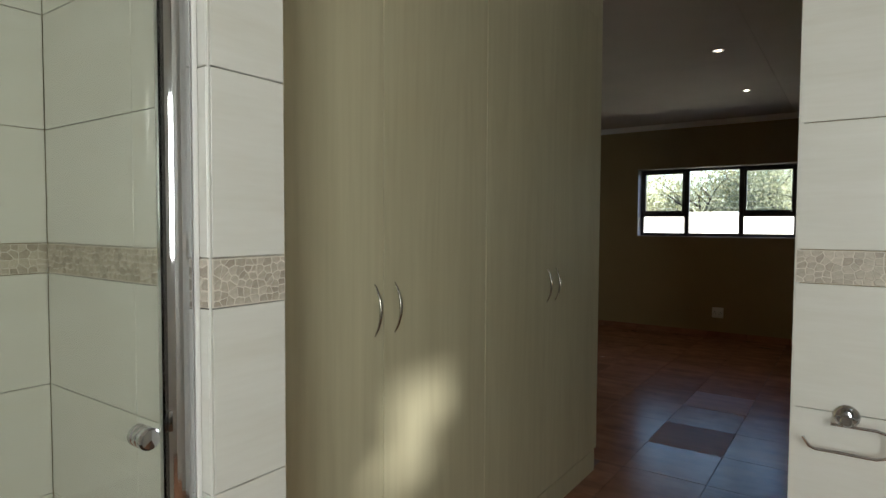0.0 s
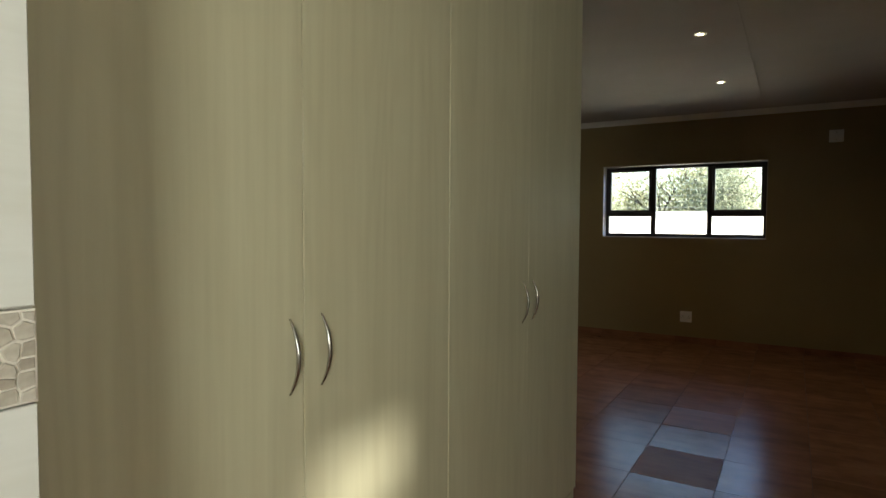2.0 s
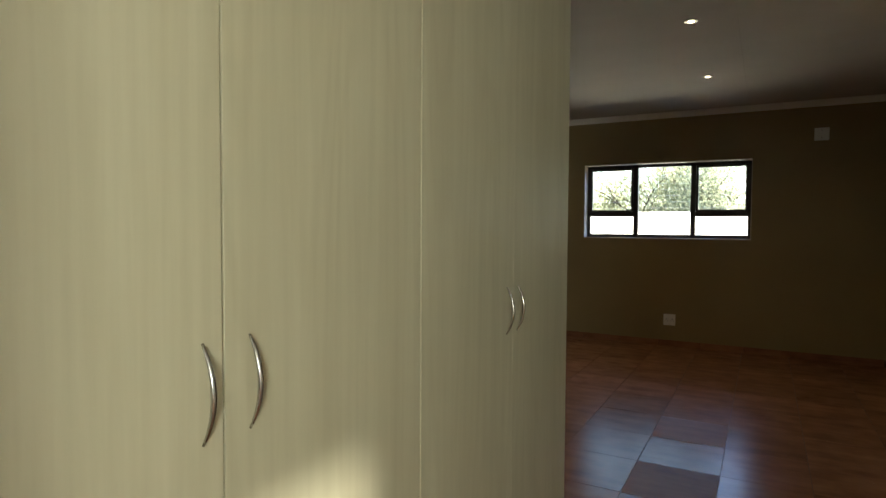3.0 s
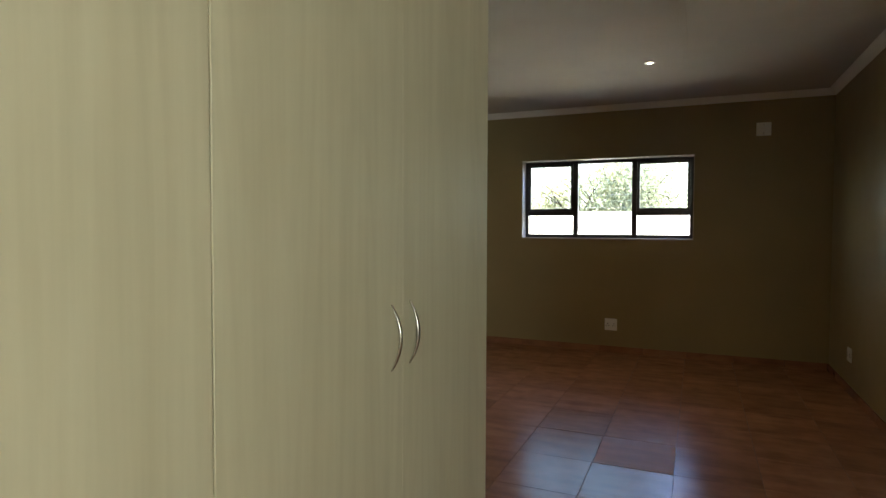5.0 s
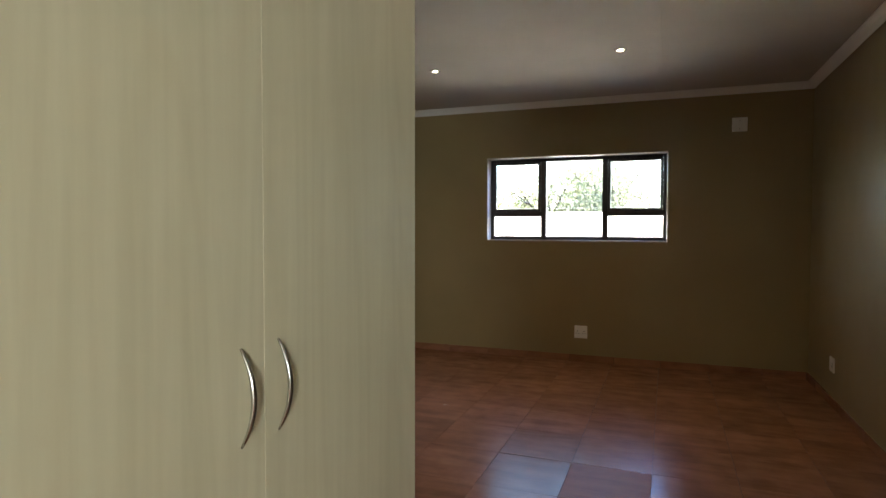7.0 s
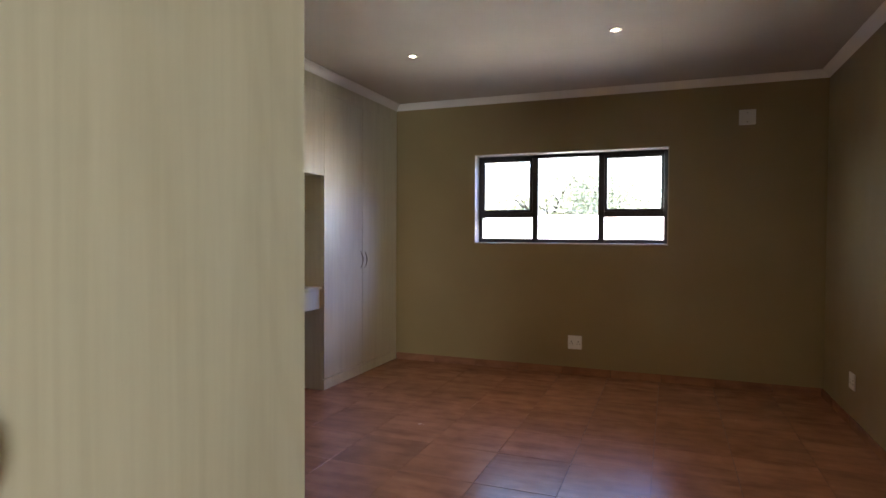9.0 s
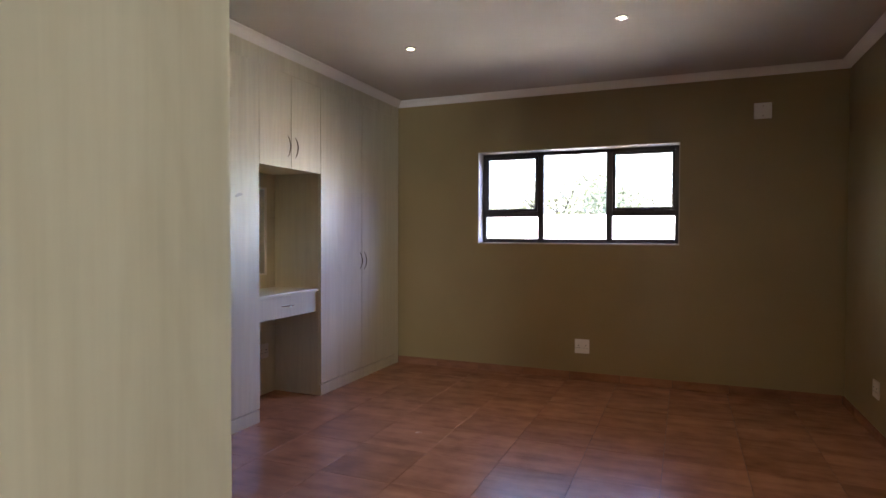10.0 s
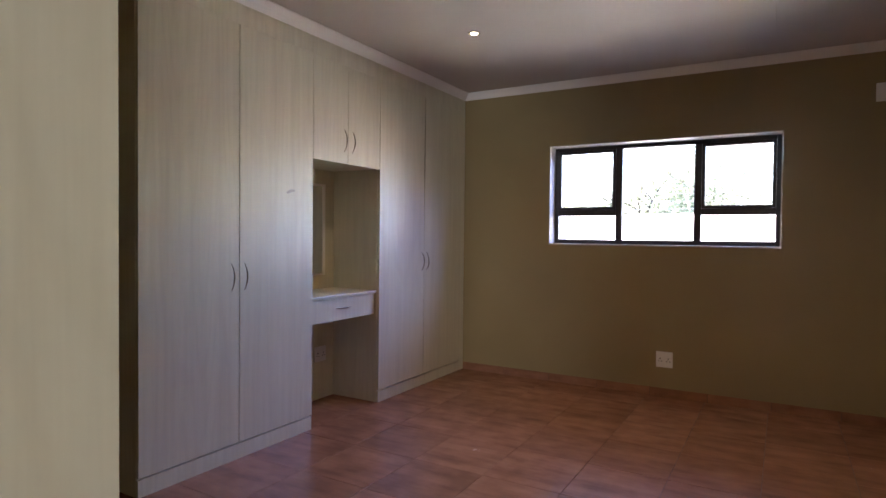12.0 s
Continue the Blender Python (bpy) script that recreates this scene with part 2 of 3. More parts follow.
def thing(name, at, label, category, group="", kind=""):
    ob = new(name)
    ob.location = at
    ob.empty_display_size = 0.1
    return tagged(ob, label, category, group, kind)


def block(lo, hi, bevel=0.0, bm=None):
    """A box from lo to hi, its edges rounded by bevel."""
    own = bm is None
    bm = bm or bmesh.new()
    c = [(a + b) / 2 for a, b in zip(lo, hi)]
    s = [abs(b - a) for a, b in zip(lo, hi)]
    r = bmesh.ops.create_cube(bm, size=1, matrix=Matrix.Translation(c) @ Matrix.Diagonal((*s, 1)))
    if bevel:
        es = {e for v in r["verts"] for e in v.link_edges}
        bmesh.ops.bevel(bm, geom=list(es), offset=bevel, segments=2, affect="EDGES", profile=0.5)
    return bm


def tube(points, radius, sides=10, ends=True, scale=None):
    """A round bar along points; radius may be a list."""
    bm = bmesh.new()
    pts = [Vector(p) for p in points]
    rs = radius if isinstance(radius, (list, tuple)) else [radius] * len(pts)
    rings, side = [], None
    for i, p in enumerate(pts):
        d = (pts[min(i + 1, len(pts) - 1)] - pts[max(i - 1, 0)]).normalized()
        if side is None:
            side = d.orthogonal().normalized()
        side = (side - d * side.dot(d)).normalized()
        up = d.cross(side)
        ring = []
        for k in range(sides):
            a = 2 * math.pi * k / sides
            ring.append(bm.verts.new(p + rs[i] * (math.cos(a) * side + math.sin(a) * up)))
        rings.append(ring)
    for a, b in zip(rings, rings[1:]):
        for k in range(sides):
            bm.faces.new((a[k], a[(k + 1) % sides], b[(k + 1) % sides], b[k]))
    if ends:
        bm.faces.new(list(reversed(rings[0])))
        bm.faces.new(rings[-1])
    return bm


def lathe(profile, m, sides=28):
    """Turned shape: (radius, height) rows about z, set by the pose m."""
    bm = bmesh.new()
    rings = []
    for r, h in profile:
        if r < 1e-6:
            rings.append([bm.verts.new(m @ Vector((0, 0, h)))])
        else:
            rings.append([bm.verts.new(m @ Vector((r * math.cos(2 * math.pi * k / sides), r * math.sin(2 * math.pi * k / sides), h))) for k in range(sides)])
    for a, b in zip(rings, rings[1:]):
        for k in range(sides):
            j = (k + 1) % sides
            if len(a) == 1 and len(b) > 1:
                bm.faces.new((a[0], b[k], b[j]))
            elif len(b) == 1 and len(a) > 1:
                bm.faces.new((a[k], a[j], b[0]))
            elif len(a) > 1:
                bm.faces.new((a[k], a[j], b[j], b[k]))
    return bm


def extrude_profile(profile, path):
    """Sweeps a (off, z) profile along an open plan path; off is measured to the path's left."""
    bm = bmesh.new()
    pts = [Vector((*p, 0)) for p in path]
    rings = []
    for i, p in enumerate(pts):
        ns = []
        if i > 0:
            d = (p - pts[i - 1]).normalized()
            ns.append(Vector((-d.y, d.x, 0)))
        if i < len(pts) - 1:
            d = (pts[i + 1] - p).normalized()
            ns.append(Vector((-d.y, d.x, 0)))
        n = sum(ns, Vector()).normalized()
        n = n / max(0.3, n.dot(ns[0]))
        rings.append([bm.verts.new(p + n * o + Vector((0, 0, z))) for o, z in profile])
    k = len(profile)
    for a, b in zip(rings, rings[1:]):
        for i in range(k):
            j = (i + 1) % k
            bm.faces.new((a[i], a[j], b[j], b[i]))
    bm.faces.new(rings[0])
    bm.faces.new(list(reversed(rings[-1])))
    return bm


def wall_with_holes(axis, at, thick, a0, a1, z0, z1, holes):
    """A wall slab: axis 'y' runs along x with faces at y=at and at+thick; axis 'x' runs along y. holes: (a0, a1, z0, z1)."""
    bm = bmesh.new()
    aa = sorted({a0, a1, *[h[0] for h in holes], *[h[1] for h in holes]})
    zz = sorted({z0, z1, *[h[2] for h in holes], *[h[3] for h in holes]})

    def solid(i, j):
        if not (0 <= i < len(aa) - 1 and 0 <= j < len(zz) - 1):
            return False
        ca, cz = (aa[i] + aa[i + 1]) / 2, (zz[j] + zz[j + 1]) / 2
        return not any(h[0] < ca < h[1] and h[2] < cz < h[3] for h in holes)

    def p(a, t, z):
        return (a, t, z) if axis == "y" else (t, a, z)
    made = {}

    def v(a, t, z):
        q = (a, t, z)
        if q not in made:
            made[q] = bm.verts.new(p(a, t, z))
        return made[q]
    t0, t1 = at, at + thick
    for i in range(len(aa) - 1):
        for j in range(len(zz) - 1):
            if not solid(i, j):
                continue
            A, B, C, D = aa[i], aa[i + 1], zz[j], zz[j + 1]
            for t in (t0, t1):
                bm.faces.new((v(A, t, C), v(B, t, C), v(B, t, D), v(A, t, D)))
            for di, dj, e in ((-1, 0, ((A, C), (A, D))), (1, 0, ((B, C), (B, D))), (0, -1, ((A, C), (B, C))), (0, 1, ((A, D), (B, D)))):
                if not solid(i + di, j + dj):
                    (ea, ez), (fa, fz) = e
                    bm.faces.new((v(ea, t0, ez), v(fa, t0, fz), v(fa, t1, fz), v(ea, t1, ez)))
    return bm


def structure(name, bm, material_, label, category):
    return tagged(part(name, bm, material_), label, category, kind="structure")


# ---------------------------------------------------------------- plan, in metres
CEIL = 2.65
FAR = 7.975            # window wall
EAST = 0.864           # wall beside the passage
WEST = -3.60           # wall behind the built-in cupboards
FRONT1 = -0.945        # face of the passage wardrobe
FRONT2 = -2.997        # face of the bedroom cupboards
WIN = (-2.14, -0.335, 1.222, 2.098)
BATH_WIN = (0.795, 1.545, 1.17, 2.07)       # along x, in the south wall
# made-up holes (y0, y1, z0, z1) that give the sun patch its two lobes
PATCH_OPENINGS = ((0.16, 0.57, 1.870, 2.08), (0.06, 0.44, 1.71, 1.870))
NIB_X, NIB_Y0, NIB_Y1 = -0.615, 0.727, 0.876
JAMB_X, JAMB_Y = 0.095, 1.827

wall_north = structure("wall_north", wall_with_holes("y", FAR, 0.22, WEST - 0.2, EAST + 0.22, -0.1, 2.75, [WIN]), M_OLIVE, "olive brown painted bedroom wall with a wide high window", "wall")
wall_east = structure("wall_east", wall_with_holes("x", EAST, 0.22, JAMB_Y + 0.12, FAR, -0.1, 2.75, []), M_OLIVE, "olive brown painted side wall with a low socket", "wall")
wall_west = structure("wall_west", block((WEST - 0.2, 3.136, -0.1), (WEST, FAR, 2.75)), M_OLIVE, "olive brown painted wall behind the built-in cupboards", "wall")
wall_south = structure("wall_south", block((WEST, 3.136, -0.1), (-1.565, 3.336, 2.75)), M_OLIVE, "olive brown painted wall beside the wardrobe's end", "wall")
wall_wardrobe_back = structure("wall_wardrobe_back", block((-1.765, -1.55, -0.1), (-1.565, 3.136, 2.75)), M_OLIVE, "painted wall behind the passage wardrobe and shower", "wall")
wall_partition = structure("wall_partition", block((JAMB_X + 0.010, JAMB_Y + 0.010, -0.1), (1.80, JAMB_Y + 0.12, 2.75)), M_OLIVE, "partition wall between bathroom and bedroom, tiled on one side", "wall")
wall_bath_east = structure("wall_bath_east", wall_with_holes("x", 1.62, 0.18, -1.55, JAMB_Y + 0.01, -0.1, 2.75, [*PATCH_OPENINGS]), M_TILE, "cream bathroom wall with two added openings for the sun patch", "wall")
wall_bath_south = structure("wall_bath_south", wall_with_holes("y", -1.55, 0.20, -1.565, 1.62, -0.1, 2.75, [BATH_WIN]), M_TILE, "cream bathroom end wall with a darkened window", "wall")
wall_shower_end = structure("wall_shower_end", block((-1.565, -0.52, -0.1), (-0.63, -0.40, 2.75)), M_TILE, "plain cream shower end wall", "wall")
wall_shower_back = structure("wall_shower_back", block((-1.565, 0.87, -0.1), (-0.76, 0.905, 2.75)), M_TILE_GROUT, "tiled shower wall beside the wardrobe", "wall")
wall_nib = structure("wall_nib", block((-0.76, NIB_Y0 + 0.009, -0.1), (NIB_X - 0.009, NIB_Y1, 2.75)), M_TILE_GROUT, "short tiled wall end beside the shower door", "wall")
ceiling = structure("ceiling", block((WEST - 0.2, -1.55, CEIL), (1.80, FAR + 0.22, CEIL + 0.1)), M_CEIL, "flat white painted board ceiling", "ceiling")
structure("roof", block((WEST - 0.5, -2.0, 2.76), (1.95, FAR + 0.32, 2.95)), M_ROOF, "plain flat roof over the house", "roof")
structure("ceiling_joint_strip", block((-0.42, 1.95, CEIL - 0.004), (-0.385, FAR - 0.08, CEIL + 0.001), 0.0015), M_CEIL, "flat cover strip over a ceiling board joint", "trim")

# floor slab with dark grout between the tiles
floor = structure("floor", block((WEST, -1.35, -0.12), (1.62, FAR, -0.004)), M_GROUT, "glazed reddish-brown wood-look floor tiles with dark grout", "floor")

# cornice round the bedroom, coved
COVE = [(0.0, CEIL), (0.0, CEIL - 0.060), (0.006, CEIL - 0.060), (0.009, CEIL - 0.053), (0.016, CEIL - 0.044), (0.027, CEIL - 0.030), (0.041, CEIL - 0.018), (0.056, CEIL - 0.010), (0.062, CEIL - 0.008), (0.062, CEIL)]
COVE = [(o, z - 0.0005) for o, z in COVE]
structure("cornice", extrude_profile(COVE, [(JAMB_X + 0.012, JAMB_Y + 0.1205), (EAST - 0.0005, JAMB_Y + 0.1205), (EAST - 0.0005, FAR - 0.0005), (FRONT2, FAR - 0.0005), (FRONT2, 4.655), (WEST + 0.0005, 4.655), (WEST + 0.0005, 3.3365), (FRONT1 + 0.0005, 3.3365), (FRONT1 + 0.0005, 0.91)]), M_CORNICE, "white coved plaster cornice between wall and ceiling", "cornice")

# ---------------------------------------------------------------- window in the north wall
def rect_frame(x0, x1, z0, z1, y0, y1, w, bm=None):
    """A rectangular frame of bars w wide in a wall that runs along x."""
    bm = bm or bmesh.new()
    block((x0, y0, z0), (x0 + w, y1, z1), 0.003, bm)
    block((x1 - w, y0, z0), (x1, y1, z1), 0.003, bm)
    block((x0 + w, y0, z0), (x1 - w, y1, z0 + w), 0.003, bm)
    block((x0 + w, y0, z1 - w), (x1 - w, y1, z1), 0.003, bm)
    return bm


wx0, wx1, wz0, wz1 = WIN
WY = FAR + 0.140
window_1 = thing("window_1", ((wx0 + wx1) / 2, WY, wz0), "dark bronze aluminium window with two top-hung lights", "window", kind="structure")
inv = Matrix.Translation(window_1.location).inverted()


def wpart(name, bm, mat, parent, label=""):
    bm.transform(inv)
    return part(name, bm, mat, parent, label)


wpart("window_frame", rect_frame(wx0 + 0.002, wx1 - 0.002, wz0 + 0.012, wz1 - 0.002, WY, WY + 0.055, 0.038), M_BRONZE, window_1)
MX1, MX2, TZ = -1.560, -0.930, 1.520
for mx in (MX1, MX2):
    wpart("mullion", block((mx - 0.027, WY + 0.002, wz0 + 0.025), (mx + 0.027, WY + 0.053, wz1 - 0.015), 0.003), M_BRONZE, window_1)
for x0, x1 in ((wx0 + 0.0385, MX1 - 0.0275), (MX2 + 0.0275, wx1 - 0.0385)):
    wpart("transom", block((x0, WY + 0.002, TZ - 0.040), (x1, WY + 0.053, TZ + 0.012), 0.003), M_BRONZE, window_1)
    sash = wpart("sash", rect_frame(x0 + 0.002, x1 - 0.002, TZ + 0.0125, wz1 - 0.041, WY - 0.006, WY + 0.040, 0.026), M_BRONZE, window_1, "top-hung opening sash")
    wpart("stay_handle", block(((x0 + x1) / 2 - 0.055, WY - 0.022, TZ + 0.016), ((x0 + x1) / 2 + 0.055, WY - 0.0065, TZ + 0.030), 0.004), M_BRONZE, sash, "dark peg stay on the sash")
    p = wpart("pane", block((x0 + 0.027, WY + 0.016, TZ + 0.037), (x1 - 0.027, WY + 0.021, wz1 - 0.066)), M_GLASS, window_1)
    p.visible_shadow = False
    p = wpart("pane", block((x0 - 0.002, WY + 0.024, wz0 + 0.047), (x1 + 0.002, WY + 0.029, TZ - 0.038)), M_GLASS, window_1)
    p.visible_shadow = False
p = wpart("pane", block((MX1 + 0.023, WY + 0.024, wz0 + 0.047), (MX2 - 0.023, WY + 0.029, wz1 - 0.037)), M_GLASS, window_1)
p.visible_shadow = False
wpart("window_sill", block((wx0 + 0.002, FAR - 0.004, wz0 + 0.0005), (wx1 - 0.002, WY + 0.05, wz0 + 0.0115), 0.003), M_REVEAL, window_1, "plastered inner sill")
for name, lo, hi in (("reveal", (wx0 + 0.0005, FAR - 0.003, wz0 + 0.012), (wx0 + 0.008, WY - 0.001, wz1 - 0.001)), ("reveal", (wx1 - 0.008, FAR - 0.003, wz0 + 0.012), (wx1 - 0.0005, WY - 0.001, wz1 - 0.001)), ("reveal", (wx0 + 0.009, FAR - 0.003, wz1 - 0.008), (wx1 - 0.009, WY - 0.001, wz1 - 0.0005))):
    wpart(name, block(lo, hi), M_REVEAL, window_1, "pale plastered window reveal")

# bathroom window in the south wall
x0, x1, z0, z1 = BATH_WIN
window_2 = thing("window_2", ((x0 + x1) / 2, -1.46, z0), "bathroom window with a dark aluminium frame", "window", kind="structure")
b2 = Matrix.Translation(window_2.location).inverted()
bm = rect_frame(x0 + 0.002, x1 - 0.002, z0 + 0.002, z1 - 0.002, -1.48, -1.44, 0.038)
bm.transform(b2)
part("window_frame", bm, M_BRONZE, window_2)
bm = block((x0 + 0.037, -1.463, z0 + 0.037), (x1 - 0.037, -1.458, z1 - 0.037))
bm.transform(b2)
# unseen pane, tinted dark to block the sun
part("pane", bm, M_SUN_STOP, window_2, "pane darkened to hold back the sun")

# two small stepped openings, added out of view to shape the sun patch on the wardrobe
for k, (y0, y1, z0, z1) in enumerate(PATCH_OPENINGS):
    patch_opening = thing("window_%d" % (3 + k), (1.70, (y0 + y1) / 2, z0), "small made-up opening high in the bathroom wall for the sun patch", "window", kind="structure")
    b3 = Matrix.Translation(patch_opening.location).inverted()
    bm = bmesh.new()
    for lo, hi in (((1.69, y0 + 0.002, z0 + 0.002), (1.72, y0 + 0.007, z1 - 0.002)), ((1.69, y1 - 0.007, z0 + 0.002), (1.72, y1 - 0.002, z1 - 0.002)), ((1.69, y0 + 0.007, z0 + 0.002), (1.72, y1 - 0.007, z0 + 0.007)), ((1.69, y0 + 0.007, z1 - 0.007), (1.72, y1 - 0.007, z1 - 0.002))):
        block(lo, hi, 0.003, bm)
    bm.transform(b3)
    part("window_frame", bm, M_BRONZE, patch_opening)
    bm = block((1.704 + 0.003 * k, y0 + 0.006, z0 + 0.006), (1.708 + 0.003 * k, y1 - 0.006, z1 - 0.006))
    bm.transform(b3)
    part("pane", bm, M_PATCH_PANE, patch_opening, "tinted pane that dims the sun patch")


# ---------------------------------------------------------------- cupboards
def bow_points(length, rise, n=14):
    """Bow of a cupboard handle: along z, rising towards +x."""
    pts = []
    for i in range(n + 1):
        u = i / n * 2 - 1
        pts.append((rise * (1 - u * u) + 0.001, 0, u * length / 2))
    return pts


def bow_bm(length, rise, width, thick):
    """A flat tapered bow bar, wide across y."""
    pts = bow_points(length, rise)
    n = len(pts)
    rs = [thick * (0.45 + 0.55 * math.sin(math.pi * i / (n - 1))) for i in range(n)]
    bm = tube(pts, rs, 8)
    bmesh.ops.scale(bm, vec=(1, width / thick / 2, 1), verts=bm.verts)
    return bm


HANDLE_MESH = mesh_of(bow_bm(0.155, 0.0245, 0.010, 0.0045), "handle", M_NICKEL, True)


def handle(parent, place, flat=False):
    """A bow handle under a door or drawer, at a place in the world; flat lays it along y."""
    ob = new("handle", HANDLE_MESH)
    ob.parent = parent
    m = pose(*place) @ (pose(0, 0, 0, 90, 0, 0) if flat else Matrix.Identity(4))
    ob.matrix_basis = Matrix.Translation(parent.parent.matrix_basis.translation).inverted() @ m
    ob["label"] = "brushed nickel bow handle"
    return ob


def unit(name, at, label, category, group=""):
    ob = thing(name, at, label, category, group)
    return ob, Matrix.Translation(at).inverted()


def cpart(name, bm, mat, parent, inv_, label=""):
    bm.transform(inv_)
    return part(name, bm, mat, parent, label)


def tall_unit(name, label, front, back, y0, seams, y1, plinth, top, group, handles, over=0.0, gap=0.0016):
    """A floor to ceiling cupboard with doors between the seams, facing +x."""
    u, iv = unit(name, ((front + back) / 2, (y0 + y1) / 2, 0), label, "wardrobe", group)
    t = 0.018
    inner = front - 0.0215
    for a in (y0, y1 - t):
        cpart("side_panel", block((back, a, 0.0), (inner, a + t, CEIL - 0.092), 0.001), M_MEL, u, iv)
    cpart("bottom_panel", block((back, y0 + t, plinth), (inner, y1 - t, plinth + t), 0.001), M_MEL, u, iv)
    cpart("top_panel", block((back, y0 + t, top), (inner, y1 - t, top + t), 0.001), M_MEL, u, iv)
    cpart("back_panel", block((back, y0 + t, plinth + t), (back + 0.006, y1 - t, top)), M_CARCASS, u, iv)
    cpart("plinth", block((inner + 0.0005, y0 + 0.0005, 0.0), (front - 0.003, y1 - 0.0005, plinth - 0.009), 0.001), M_MEL, u, iv, "low plinth strip in the door's finish")
    cpart("top_filler", block((front - 0.021, y0 + 0.0005, top + 0.0008), (front - 0.0003, y1 + over - 0.0005, CEIL - 0.002), 0.001), M_MEL, u, iv, "filler strip between doors and cornice")
    edges = [y0, *seams, y1 + over]
    doors = []
    for a, b in zip(edges, edges[1:]):
        ga = gap if a != y0 else 0.0012
        gb = gap if b != edges[-1] else 0.0012
        d = cpart("door", block((front - 0.019, a + ga, plinth), (front, b - gb, top), 0.0004), M_MEL, u, iv, "pale straw wood-grain melamine door")
        doors.append(d)
    for i, (hy, hz) in handles:
        handle(doors[i], (front, hy, hz))
    return u


G1 = "passage wardrobe units"
W1_TOP, W1_PL = 2.475, 0.125
W1A = tall_unit("wardrobe", "pale straw wood-grain wardrobe with two closed doors beside the shower wall", FRONT1, -1.56, 0.91, [1.522], 2.119, W1_PL, W1_TOP, G1, [(0, (1.482, 1.113)), (1, (1.574, 1.113))], gap=0.0023)
W1B = tall_unit("wardrobe", "pale straw wood-grain wardrobe with two closed doors at the passage's end", FRONT1, -1.56, 2.121, [2.722], 3.316, W1_PL, W1_TOP, G1, [(0, (2.664, 1.090)), (1, (2.757, 1.090))], over=0.0195, gap=0.0003)
iv = Matrix.Translation(W1B.location).inverted()
cpart("end_panel", block((-1.56, 3.3175, 0.0), (FRONT1 - 0.0215, 3.3355, CEIL - 0.002), 0.0015), M_MEL, W1B, iv, "wood-grain panel closing the wardrobe's end")

G2 = "bedroom cupboard units"
W2_TOP, W2_PL = 2.475, 0.096
W2A = tall_unit("wardrobe", "pale wood-grain built-in cupboard with two tall closed doors", FRONT2, WEST + 0.005, 4.655, [5.262], 5.862, W2_PL, W2_TOP, G2, [(0, (5.206, 1.045)), (1, (5.298, 1.045))], gap=0.0032)
W2C = tall_unit("wardrobe", "pale wood-grain corner cupboard with two tall doors beside the window", FRONT2, WEST + 0.005, 6.598, [7.246], 7.90, W2_PL, W2_TOP, G2, [(0, (7.210, 1.07)), (1, (7.285, 1.07))], gap=0.0028)
ivc = Matrix.Translation(W2C.location).inverted()
cpart("wall_filler", block((FRONT2 - 0.019, 7.9015, 0.0), (FRONT2 - 0.001, FAR - 0.001, CEIL - 0.002), 0.001), M_MEL, W2C, ivc, "narrow filler strip against the wall")

# a faint rubbed mark on the second door
def smear(cy, cz, length, width):
    bm = bmesh.new()
    n = 12
    rim = [(math.cos(2 * math.pi * i / n), math.sin(2 * math.pi * i / n)) for i in range(n)]
    rng = random.Random(4)
    vs = [bm.verts.new((FRONT2 + 0.0006, cy + u * length * rng.uniform(0.7, 1.1), cz + u * length * 0.25 + w * width * rng.uniform(0.5, 1.2))) for u, w in rim]
    bm.faces.new(vs)
    return bm


cpart("rubbed_mark", smear(5.66, 1.56, 0.045, 0.012), M_SMEAR, W2A, Matrix.Translation(W2A.location).inverted(), "faint grey rubbed mark")

# overhead cupboard over the dressing niche
NB = -3.45
OC, ivo = unit("overhead_cupboard", (-3.2, 6.23, 1.78), "pale wood-grain overhead cupboard with two small doors", "cupboard", G2)
cpart("carcass", block((WEST + 0.005, 5.863, 1.796), (FRONT2 - 0.0215, 6.597, W2_TOP), 0.001), M_MEL, OC, ivo)
cpart("top_filler", block((FRONT2 - 0.021, 5.8625, W2_TOP + 0.0008), (FRONT2 - 0.0003, 6.5975, CEIL - 0.002), 0.001), M_MEL, OC, ivo)
D1 = cpart("door", block((FRONT2 - 0.019, 5.8645, 1.790), (FRONT2, 6.2165, W2_TOP), 0.0016), M_MEL, OC, ivo)
D2 = cpart("door", block((FRONT2 - 0.019, 6.2200, 1.790), (FRONT2, 6.5955, W2_TOP), 0.0016), M_MEL, OC, ivo)
handle(D1, (FRONT2, 6.176, 1.95))
handle(D2, (FRONT2, 6.265, 1.95))

# dressing table built into the niche
DT, ivd = unit("dressing_table", (-3.2, 6.23, 0.685), "pale built-in dressing table with one drawer between cupboards", "table")
cpart("tabletop", block((NB + 0.001, 5.8635, 0.846), (FRONT2 - 0.022, 6.5965, 0.868), 0.003), M_MEL, DT, ivd)
cpart("drawer_box", block((NB + 0.02, 5.88, 0.69), (FRONT2 - 0.058, 6.58, 0.845), 0.001), M_CARCASS, DT, ivd)
DF = cpart("drawer_front", block((FRONT2 - 0.056, 5.870, 0.685), (FRONT2 - 0.038, 6.590, 0.8435), 0.0016), M_MEL, DT, ivd)
handle(DF, (FRONT2 - 0.038, 6.225, 0.770), True)
tagged(part("niche_back_panel", block((NB - 0.018, 5.8635, 0.0), (NB, 6.5965, 1.7955), 0.0), M_MEL), "pale wood-grain panel lining the dressing niche", "panel", kind="structure")
mirror = thing("mirror", (NB, 6.18, 0.975), "wall mirror in a narrow pale frame above the dressing table", "mirror")
mi = Matrix.Translation(mirror.location).inverted()
